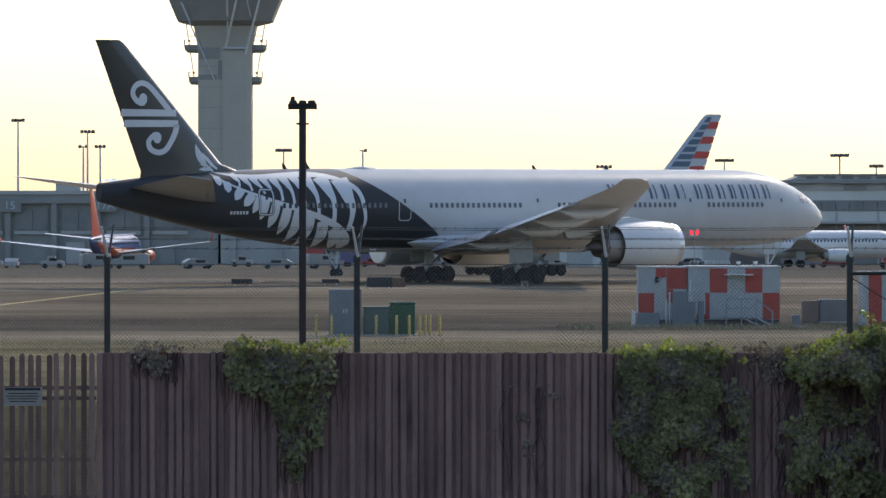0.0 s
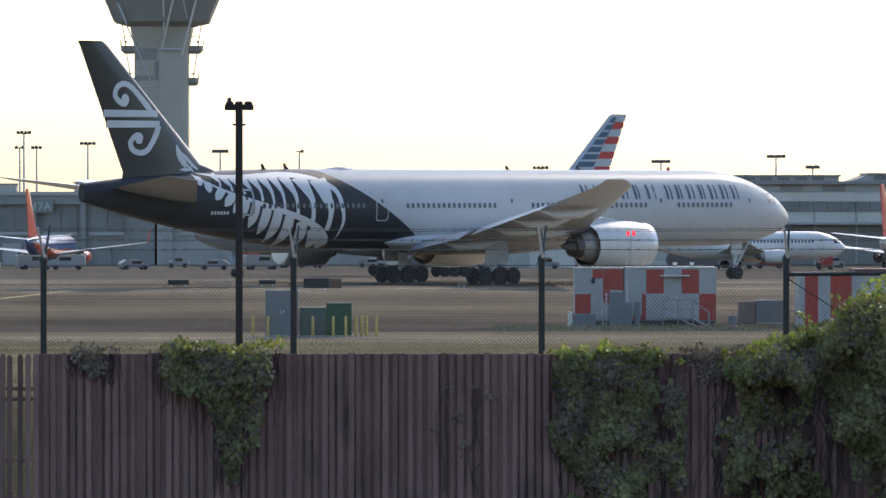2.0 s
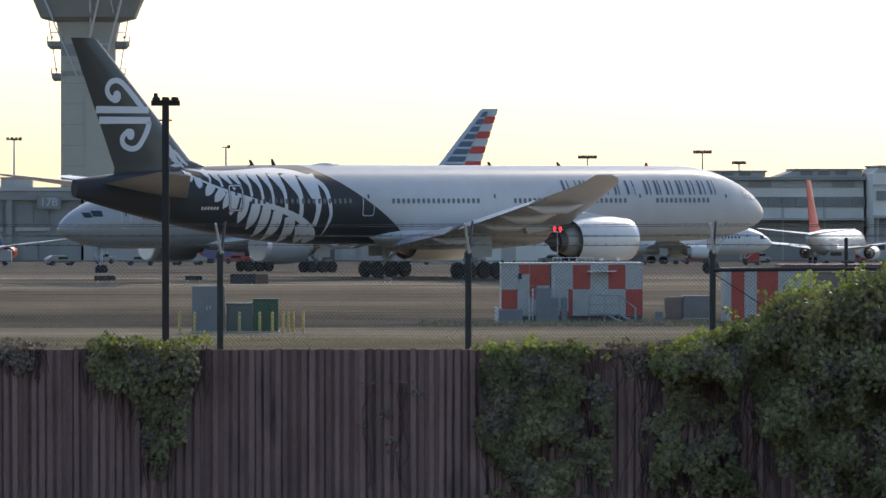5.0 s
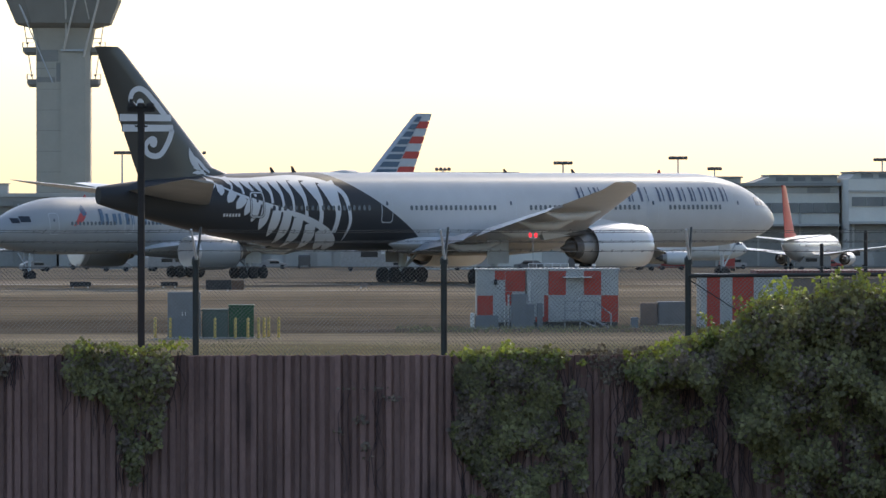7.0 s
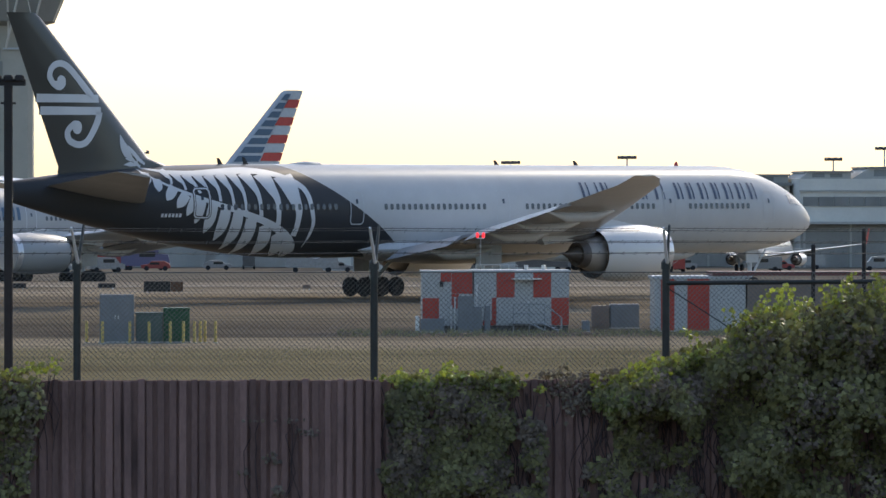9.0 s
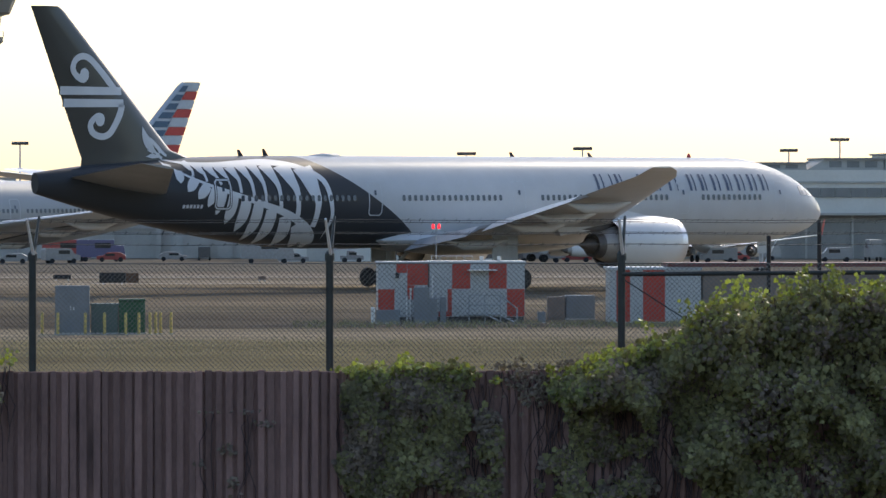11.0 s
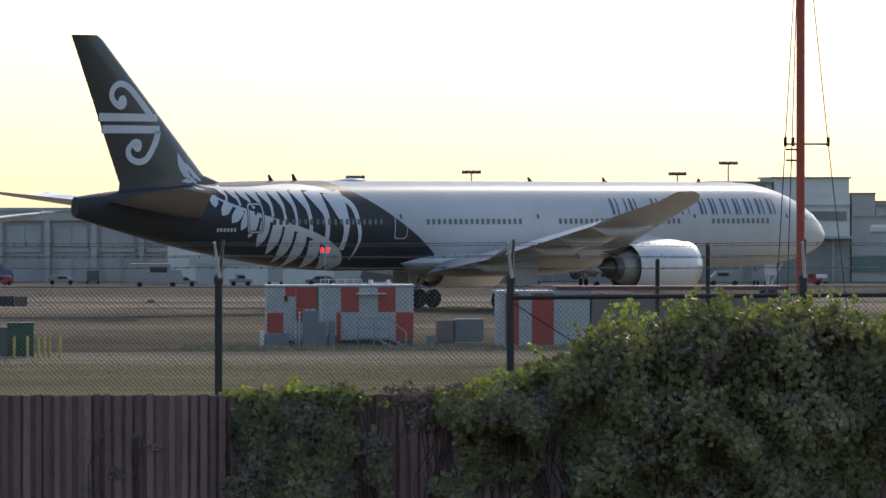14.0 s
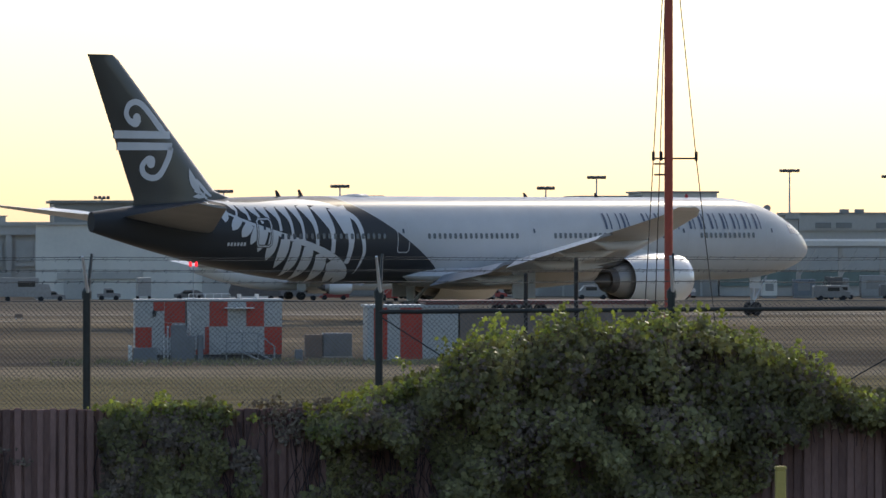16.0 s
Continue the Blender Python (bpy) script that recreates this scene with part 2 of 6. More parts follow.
M_REDLAMP.node_tree.nodes["Principled BSDF"].inputs["Emission Strength"].default_value = 1.1
M_NAVY = mat("dark_blue_paint", (0.05, 0.075, 0.13), 0.4, var=0.1)
M_WIN = mat("cabin_window_acrylic", (0.06, 0.075, 0.1), 0.15, var=0.1, spec=0.7)
M_LINE = mat("panel_joint_grey", (0.55, 0.57, 0.58), 0.5, var=0.1)
M_BLUE = mat("airline_blue", (0.05, 0.09, 0.26), 0.35, var=0.1, coat=0.4)
M_STRBLUE = mat("stripe_blue_grey", (0.07, 0.13, 0.2), 0.4, var=0.1)
M_STRGREY = mat("stripe_pale_grey", (0.5, 0.54, 0.57), 0.4, var=0.1)
M_STRRED = mat("stripe_red", (0.52, 0.06, 0.05), 0.4, var=0.1)
M_ORANGE = mat("orange_red_tail_paint", (0.6, 0.09, 0.03), 0.35, var=0.1, coat=0.4)
# vehicle whites and violet dulled, darks lifted, to imitate distance haze
M_VEHW = mat("service_white", (0.33, 0.325, 0.31), 0.4, var=0.1, rnd=0.2)
M_VEHD = mat("service_dark", (0.22, 0.21, 0.2), 0.4, var=0.2, rnd=0.5)
M_VIOLET = mat("violet_blue_paint", (0.12, 0.11, 0.2), 0.4, var=0.1)
M_VEHR = mat("service_red", (0.3, 0.05, 0.04), 0.45, var=0.2, rnd=0.4)
# leaf colours sit above real foliage; the lift stands in for veiling haze
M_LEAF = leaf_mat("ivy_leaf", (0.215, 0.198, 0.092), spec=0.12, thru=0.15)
# second leaf tone: the crest's backlit sun rim put into the colour
M_LEAF2 = leaf_mat("sunlit_ivy_leaf", (0.2, 0.215, 0.065), 0.35, 0.5, 0.42)
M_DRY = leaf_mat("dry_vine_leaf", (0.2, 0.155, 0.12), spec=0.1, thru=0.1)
M_TWIG = mat("ivy_stem", (0.06, 0.035, 0.035), 0.8, var=0.3)
M_INK = mat("black_sign_ink", (0.02, 0.02, 0.02), 0.6)
M_SIGN = mat("weathered_white_sign", (0.34, 0.29, 0.26), 0.6, var=0.15, scale=4)
M_LAMP = mat("lamp_housing", (0.1, 0.1, 0.1), 0.5, 0.3)


# ---- aircraft: x forward from the nose, y to the left, z up from the ground ----
def interp(x, pts):
    for (x0, y0), (x1, y1) in zip(pts, pts[1:]):
        if x <= x1:
            k = max(0.0, (x - x0) / (x1 - x0))
            return y0 + (y1 - y0) * k
    return pts[-1][1]


class Hull:
    """A round fuselage from its top and bottom lines against the distance aft of the nose."""

    def __init__(self, length, r, zc, nose_z, tail_z, tail_r, taper0, nose_l):
        self.length, self.r, self.zc = length, r, zc
        self.nose_z, self.tail_z, self.tail_r, self.taper0, self.nose_l = nose_z, tail_z, tail_r, taper0, nose_l

    def at(self, a):
        """Centre height, half width, half height."""
        if a < self.nose_l:
            k = max(a, 0.0) / self.nose_l
            top = self.nose_z + (self.zc + self.r - self.nose_z) * (1 - (1 - k) ** 1.9) ** 0.72
            bot = self.nose_z - (self.nose_z - self.zc + self.r) * (1 - (1 - k) ** 2.4) ** 0.6
            w = self.r * (1 - (1 - k) ** 2.1) ** 0.58
            return (top + bot) / 2, max(w, 0.02), max((top - bot) / 2, 0.02)
        if a > self.taper0:
            k = (a - self.taper0) / (self.length - self.taper0)
            top = self.zc + self.r + (self.tail_z + self.tail_r - self.zc - self.r) * k ** 2.6
            bot = self.zc - self.r + (self.tail_z - self.tail_r - self.zc + self.r) * k ** 1.6
            w = self.r + (self.tail_r * 0.55 - self.r) * k ** 1.7
            return (top + bot) / 2, w, (top - bot) / 2
        return self.zc, self.r, self.r

    def side(self, a, z, out=0.025):
        """Half width of the skin at a height, a little proud."""
        c, w, h = self.at(a)
        k = max(0.02, 1 - ((z - c) / h) ** 2)
        return w * math.sqrt(k) + out

    def mesh(self, seg=40):
        stations = [self.nose_l * (k / 14) ** 1.8 for k in range(15)]
        n = 10
        stations += [self.nose_l + (self.taper0 - self.nose_l) * k / n for k in range(1, n + 1)]
        stations += [self.taper0 + (self.length - self.taper0) * k / 14 for k in range(1, 15)]
        rings = []
        for a in stations:
            c, w, h = self.at(a)
            rings.append([(-a, w * math.sin(2 * math.pi * k / seg), c + h * math.cos(2 * math.pi * k / seg)) for k in range(seg)])
        return MB().loft(rings)


def ribbon(mb, pts, widths, skin, side, m=0, across=3, fine=4):
    """A painted band along points (aft, height), laid on the skin; side -1 is the right-hand side."""
    line = []
    for (p, q), (w0, w1) in zip(zip(pts, pts[1:]), zip(widths, widths[1:])):
        for k in range(fine):
            u = k / fine
            line.append((p[0] + (q[0] - p[0]) * u, p[1] + (q[1] - p[1]) * u, w0 + (w1 - w0) * u))
    line.append((*pts[-1], widths[-1]))
    vs, fs = [], []
    for i, (a, z, w) in enumerate(line):
        b, c = line[max(i - 1, 0)], line[min(i + 1, len(line) - 1)]
        dx, dz = c[0] - b[0], c[1] - b[1]
        n = math.hypot(dx, dz) or 1
        for k in range(across + 1):
            s = w * (k / across - 0.5)
            aa, zz = a - dz / n * s, z + dx / n * s
            vs.append((-aa, side * skin(aa, zz), zz))
    c = across + 1
    for i in range(len(line) - 1):
        for k in range(across):
            f = (i * c + k, i * c + k + 1, (i + 1) * c + k + 1, (i + 1) * c + k)
            fs.append(f if side > 0 else f[::-1])
    mb.add(vs, fs, m)


def curve(pts, widths, n=4):
    """Points and widths of a smooth line through those given."""
    q = [(*p, w) for p, w in zip(pts, widths)]
    q = [q[0]] + q + [q[-1]]
    out = []
    for a, b, c, d in zip(q, q[1:], q[2:], q[3:]):
        for k in range(n):
            t = k / n
            out.append([0.5 * (2 * b[i] + (c[i] - a[i]) * t + (2 * a[i] - 5 * b[i] + 4 * c[i] - d[i]) * t * t + (3 * b[i] - a[i] - 3 * c[i] + d[i]) * t ** 3) for i in range(3)])
    out.append(q[-1])
    return [(p[0], p[1]) for p in out], [p[2] for p in out]


def patch(mb, a0, a1, z0, z1, skin, side, m=0, n=3):
    """A painted or set-in rectangle on the skin."""
    ribbon(mb, [(a0, (z0 + z1) / 2), (a1, (z0 + z1) / 2)], [z1 - z0] * 2, skin, side, m, across=n, fine=2)


def aerofoil(le, te, y, z, thick, seg=9):
    """Section ring at span y."""
    pts = []
    c = te - le
    for k in range(seg):
        u = k / (seg - 1)
        x = le + c * (1 - math.cos(u * math.pi)) / 2
        f = (x - le) / c
        pts.append((x, thick * c * 1.9 * (math.sqrt(max(f, 0)) * (1 - f) + 0.012)))
    top = [(-x, y, z + 0.62 * t) for x, t in pts]
    low = [(-x, y, z - 0.38 * t) for x, t in reversed(pts[1:-1])]
    return top + low


def surface(name, secs, mats, parent, label="", span_mats=None):
    """Wing or tailplane through sections (span, leading edge, trailing edge, height, thickness)."""
    rings = []
    for y, le, te, z, t, *drop in secs:     # drop: how far the leading edge lies below the trailing edge
        r = aerofoil(le, te, y, z, t)
        if drop:
            r = [(x, yy, zz + drop[0] * ((-x - le) / (te - le) - 1)) for x, yy, zz in r]
        rings.append(r)
    if secs[-1][0] < secs[0][0]:
        rings = [r[::-1] for r in rings]
    return part(name, MB().loft(rings, mats=span_mats), mats, parent, label, smooth=True)


def fin_part(pts, half, mats, parent, label=""):
    """Upright fin through (height, leading edge, trailing edge), flat-sided."""
    rings = []
    for z, le, te in pts:
        c = te - le
        h = half * min(1.0, 0.55 + 0.05 * c)
        prof = [(le, 0.0), (le + 0.06 * c, h * 0.75), (le + 0.2 * c, h), (le + 0.7 * c, h), (te, 0.03)]
        rings.append([(-x, y, z) for x, y in prof] + [(-x, -y, z) for x, y in reversed(prof[1:])])
    return part("fin", MB().loft([r[::-1] for r in rings]), mats, parent, label, smooth=True)


def fin_skin(pts, half):
    """Half thickness of a fin's skin at (aft, height), a little proud."""
    def skin(a, z):
        le, te = interp(z, [(h, q) for h, q, _ in pts]), interp(z, [(h, q) for h, _, q in pts])
        c = te - le
        h = half * min(1.0, 0.55 + 0.05 * c)
        return interp((a - le) / c, [(0, 0.0), (0.06, 0.75 * h), (0.2, h), (0.7, h), (1, 0.03)]) + 0.03
    return skin


BIG_FIN = ((8.0, 58.5, 69.6), (8.75, 60.2, 69.5), (9.3, 62.0, 69.75), (18.2, 71.0, 73.55), (18.5, 71.5, 73.7))


def engine(parent, a, y, z, r, length, cowl, label):
    """Nacelle with lip, fan, nozzle and plug."""
    e = part("engine", MB().tube([(-a - length * k, y, z - 0.05 * r * k) for k in (0.1, 0.22, 0.4, 0.6, 0.8, 0.93)],
                                 [r * 0.93, r, r * 1.02, r * 1.01, r * 0.95, r * 0.87], 32, cap=False), cowl, parent, label, smooth=True)
    part("intake_lip", MB().tube([(-a - length * k, y, z) for k in (0.16, 0.03, 0.0, 0.015, 0.1)], [r * 0.74, r * 0.77, r * 0.84, r * 0.9, r * 0.935], 28, cap=False), M_LIP, e, "polished metal intake lip", smooth=True)
    part("fan", MB().tube([(-a - length * 0.2, y, z), (-a - length * 0.16, y, z), (-a - length * 0.1, y, z)], [r * 0.78, r * 0.76, 0.05], 20), M_NOZZLE, e, "dark fan and spinner")
    part("bypass_duct", MB().tube([(-a - length * k, y, z - 0.05 * r) for k in (0.935, 0.93, 0.84, 0.8)], [r * 0.875, r * 0.83, r * 0.84, r * 0.5], 28, cap=False), M_NOZZLE, e, "shaded bypass duct", smooth=True)
    part("core_cowl", MB().tube([(-a - length * k, y, z - 0.05 * r) for k in (0.8, 0.9, 1.0, 1.07)], [r * 0.72, r * 0.68, r * 0.58, r * 0.49], 28, cap=False), M_CORE, e, "grey-brown metal core cowl", smooth=True)
    part("nozzle", MB().tube([(-a - length * k, y, z - 0.05 * r) for k in (1.06, 1.07, 1.16, 1.14)], [r * 0.47, r * 0.5, r * 0.43, r * 0.36], 24, cap=False), M_NOZZLE, e, "dark heat-stained nozzle", smooth=True)
    part("plug", MB().tube([(-a - length * k, y, z - 0.05 * r) for k in (1.05, 1.16, 1.26, 1.34)], [r * 0.38, r * 0.3, r * 0.16, 0.03], 18), M_NOZZLE, e, smooth=True)
    return e


WHEELS = []      # (wheel, place, radius, aeroplane's key) to be rolled in motions()


def gear(parent, a, y, top, r, axles, pitch, track, key, leg_r=0.2):
    """Landing gear: leg, brace, door and tyred wheels in pairs."""
    leg = part("landing_gear_leg", MB().tube([(-a, y, r * 1.0), (-a, y, top)], [leg_r, leg_r * 1.3], 10), M_STRGREY, parent, "grey landing gear leg", smooth=True)
    part("brace", MB().tube([(-a, y, r * 1.6), (-a + 1.6, y * 0.75, top)], leg_r * 0.5, 8), M_STRGREY, leg)
    part("gear_door", MB().box((-a - leg_r * 5, y - 0.04 + leg_r * 2.2 * (1 if y > 0 else -1), top - leg_r * 6.5), (-a + leg_r * 4, y + 0.04 + leg_r * 2.2 * (1 if y > 0 else -1), top + leg_r * 3), 0), M_STRGREY, leg, "pale gear door")
    if axles > 1:
        part("bogie_beam", MB().box((-a - pitch * (axles - 1) / 2, y - 0.13, r - 0.13), (-a + pitch * (axles - 1) / 2, y + 0.13, r + 0.17), 0, 0.05), M_STRGREY, leg)
    w = r * 0.62
    tyre = MB().tube([(0, -w / 2, 0), (0, -w / 2, 0), (0, -w * 0.3, 0), (0, 0, 0), (0, w * 0.3, 0), (0, w / 2, 0), (0, w / 2, 0)], [r * 0.5, r * 0.86, r * 0.985, r, r * 0.985, r * 0.86, r * 0.5], 20).mesh("wheel", [M_RUBBER], True)
    hub = MB().tube([(0, -w * 0.47, 0), (0, w * 0.47, 0)], r * 0.42, 12).box((-r * 0.34, -w * 0.5, -0.04), (r * 0.34, w * 0.5, 0.04)).mesh("hub", [M_NOZZLE])
    for i in range(axles):
        for s in (-1, 1):
            x = -a + (i - (axles - 1) / 2) * pitch
            wheel = part("wheel", tyre, None, leg, at=pose(x, y + s * track / 2, r))
            part("hub", hub, None, wheel)
            WHEELS.append((wheel, (x, y + s * track / 2, r), r, key))
    return leg


def cabin_windows(parent, hull, spans, z, pitch, w, h):
    """Set-in panes with rounded corners, one by one along both flanks."""
    skin = lambda p, q: hull.side(p, q, 0.035)
    for side in (-1, 1):
        for a0, a1 in spans:
            for i in range(int((a1 - a0) / pitch) + 1):
                a = a0 + i * pitch
                mb = MB()
                ribbon(mb, [(a, z - h / 2), (a, z - h * 0.36), (a, z + h * 0.36), (a, z + h / 2)], [w * 0.5, w, w, w * 0.5], skin, side, across=1, fine=1)
                part("cabin_window", mb, M_WIN, parent)


def frame_loop(hull, a, z0, z1, w, wide, off, side):
    """A closed band round a door, lying on the skin, with cut corners."""
    def ring(g):
        x, lo, hi, c = w / 2 + g, z0 - g, z1 + g, 0.16 + g * 0.5
        line = [(-x + c, lo), (x - c, lo)] + [(x, lo + c + (hi - lo - 2 * c) * k / 6) for k in range(7)] + [(x - c, hi), (-x + c, hi)] + [(-x, hi - c - (hi - lo - 2 * c) * k / 6) for k in range(7)]
        return [(-(a + p), side * hull.side(a + p, q, off), q) for p, q in line]
    out, inn = ring(wide / 2), ring(-wide / 2)
    n = len(out)
    return MB().add(out + inn, [f if side < 0 else f[::-1] for f in [(k, k + n, (k + 1) % n + n, (k + 1) % n) for k in range(n)]])


def door(parent, hull, a, z0, z1, w, m, side):
    d = part("door", frame_loop(hull, a, z0, z1, w, 0.09 if m is M_FERN else 0.07, 0.06 if m is M_FERN else 0.045, side), m, parent, "cabin door outline with a small window")
    if m is M_FERN:
        part("door_rim", frame_loop(hull, a, z0, z1, w, 0.22, 0.045, side), M_BLACK, d)
    mb = MB()
    patch(mb, a - 0.1, a + 0.1, z0 + (z1 - z0) * 0.6, z0 + (z1 - z0) * 0.74, lambda p, q: hull.side(p, q, 0.06), side, n=1)
    part("door_window", mb, M_WIN, d)
    return d


def antenna(parent, a, z, h=0.5):
    part("antenna", MB().add([(-a, 0.03, z), (-a - 0.45, 0.03, z), (-a - 0.6, 0.01, z + h), (-a - 0.4, 0.01, z + h), (-a, -0.03, z), (-a - 0.45, -0.03, z), (-a - 0.6, -0.01, z + h), (-a - 0.4, -0.01, z + h)],
         [(0, 1, 2, 3), (7, 6, 5, 4), (0, 3, 7, 4), (1, 5, 6, 2), (3, 2, 6, 7)]), M_DARK, parent)


def big_twin(name, key, dn, dt, body, finm, wingm, cowl, label, tip_rake, stab):
    """Large twin-engined wide-body. dn: shortening ahead of the wing, dt: shortening in all."""
    p = thing(name, pose(0, 0, 0), label, "airliner")
    hull = Hull(73.4 - dt, 3.1, 5.88, 4.95, 7.15, 0.68, 50.5 - dt, 10.0)
    part("fuselage", hull.mesh(), body, p, smooth=True)
    belly = MB()
    rings = []
    for k, u in ((24.5, 0.1), (27, 0.75), (31, 1.0), (38, 1.0), (42.5, 0.7), (45.5, 0.1)):
        rings.append([(-(k - dn), 3.15 * u ** 0.3 * math.cos(t), 3.3 - 1.05 * u * max(0, math.sin(t)) + 0.9 * min(0, math.sin(t)) * -1) for t in [2 * math.pi * i / 20 for i in range(20)]])
    part("belly_fairing", belly.loft(rings), wingm, p, smooth=True)
    for s in (-1, 1):
        secs = [(2.2, 25.6, 41.6, 3.3, 0.12), (6.0, 28.4, 41.7, 3.85, 0.11), (10.0, 31.3, 41.9, 4.5, 0.1), (20, 38.3, 45.2, 6.0, 0.09), (29.3, 44.7, 48.4, 7.55, 0.085), (31.2, 46.6 + tip_rake, 49.3, 7.95, 0.08), (32.3, 48.2 + tip_rake, 49.9 + tip_rake * 0.3, 8.15, 0.07)]
        w = surface("wing", [(s * y, a - dn, b - dn, z, t) for y, a, b, z, t in secs], [wingm, M_LIP], p, "grey swept wing with a bright metal tip", span_mats=(0, 0, 0, 0, 0, 1))
        # flaps run out a little, sloping down behind the wing
        for ya, yb, ca, cb in ((3.4, 9.4, 2.7, 2.5), (11.0, 22.5, 2.2, 1.5)):
            flap = []
            for y, c in ((ya, ca), (yb, cb)):
                te = interp(y, [(2.2, 41.6), (10, 41.9), (20, 45.2), (29.3, 48.4)]) - dn
                z = interp(y, [(2.2, 3.3), (10, 4.5), (20, 6.0), (29.3, 7.55)])
                flap.append([(-te + 0.25, s * y, z + 0.02), (-te - 0.45 * c, s * y, z - 0.1), (-te - c, s * y, z - 0.33 * c), (-te - 0.4 * c, s * y, z - 0.3), (-te + 0.25, s * y, z - 0.16)])
            part("flap", MB().loft(flap if s > 0 else [r[::-1] for r in flap]), M_FLAP, w, "pale flap lowered behind the wing")
        for y, a, z in ((6.2, 41.5, 3.4), (12.5, 42.0, 4.55), (16.5, 43.4, 5.2), (21.5, 45.2, 5.95)):
            part("flap_fairing", MB().tube([(-(a - dn) + 4.2, s * y, z - 0.05), (-(a - dn) + 2.4, s * y, z - 0.4), (-(a - dn), s * y, z - 0.45), (-(a - dn) - 1.7, s * y, z - 0.1)], [0.08, 0.36, 0.34, 0.04], 10), wingm, w, smooth=True)
        part("tip_light", MB().box((-(48.6 - dn), s * 32.2 - 0.1, 8.12), (-(48.2 - dn), s * 32.2 + 0.1, 8.24), 0, 0.03), M_LIP, w)
        # right-hand tailplane takes stab, which can carry painted shade
        surface("tailplane", [(s * y, a - dt, b - dt, z, t, d) for y, a, b, z, t, d in ((0.7, 63.0, 71.0, 7.5, 0.1, 1.25), (10.76, 70.9, 73.6, 8.4, 0.08, 0.35))], [stab if s < 0 else wingm], p, "grey tailplane")
        e = engine(p, 25.1 - dn, s * 9.75, 3.05, 1.88, 6.7, cowl, "white engine nacelle with a polished lip")
        part("pylon", MB().loft([[(-(26.5 - dn), s * 9.75 - t, 4.75), (-(26.5 - dn), s * 9.75 + t, 4.75), (-(36 - dn), s * 9.75 + t, 3.6), (-(36 - dn), s * 9.75 - t, 3.6)] for t in (0.22,)] +
                                [[(-(29.5 - dn), s * 9.75 - 0.22, 5.25), (-(29.5 - dn), s * 9.75 + 0.22, 5.25), (-(36.5 - dn), s * 9.75 + 0.22, 4.4), (-(36.5 - dn), s * 9.75 - 0.22, 4.4)]]), wingm, e)
        part("pylon_fairing", MB().tube([(-(30.6 - dn), s * 9.75, 4.3), (-(32.6 - dn), s * 9.75, 4.05), (-(34.4 - dn), s * 9.75, 4.02), (-(35.6 - dn), s * 9.75, 4.3)], [0.3, 0.28, 0.2, 0.05], 10), M_NOZZLE, e, "dark pylon fairing behind the engine", smooth=True)
        gear(p, 37.3 - dn, s * 5.49, 3.4, 0.67, 3, 1.47, 1.4, key, 0.26)
    gear(p, 5.9, 0, 3.0, 0.54, 1, 0, 0.75, key, 0.14)
    fin = fin_part([(z, a - dt, b - dt) for z, a, b in BIG_FIN], 0.42, finm, p)
    cabin_windows(p, hull, [(9.3, 15.6), (18.8, 31.2 - dn), (35 - dn, 44.3 - dn), (48.5 - dn * 1.6, 58.3 - dt)], 6.15, 0.53, 0.28, 0.4)
    for side in (-1, 1):
        for a in (7.0, 17.1, 33.2 - dn, 46.6 - dt * 0.8, 59.6 - dt):
            door(p, hull, a, 5.47 if a > 55 and not dt else 5.0, 7.36 if a > 55 and not dt else 7.25, 1.2 if a > 55 and not dt else 1.15, M_FERN if a > 55 and not dt else M_LINE, side)
        mb = MB()
        for a0, a1, z0, z1 in ((2.3, 3.1, 6.2, 6.75), (3.2, 4.3, 6.3, 6.95)):
            patch(mb, a0, a1, z0, z1, lambda q, w: hull.side(q, w, 0.03), side, n=2)
        part("cockpit_window", mb, M_GLASSDK, p, "dark cockpit windows")
    for a, h in ((23.0, 0.4), (30.6, 0.4), (53.4 - dt, 0.55), (55.6 - dt, 0.5)):
        antenna(p, a, hull.at(a)[0] + hull.at(a)[2] - 0.1, h)
    part("antenna_dome", MB().loft([[(-(a - dt), w * math.cos(t), 8.9 + h * max(0.0, math.sin(t))) for t in [2 * math.pi * k / 14 for k in range(14)]] for a, w, h in ((47.0, 0.1, 0.1), (47.4, 0.5, 0.24), (48.6, 0.55, 0.26), (49.9, 0.1, 0.1))]), body, p, "low white antenna dome", smooth=True)
    part("beacon", MB().tube([(-13.4, 0, 8.94), (-13.4, 0, 9.1), (-13.4, 0, 9.26)], [0.16, 0.14, 0.05], 10), M_STRRED, p, "red beacon on the roof")
    return p, hull, fin


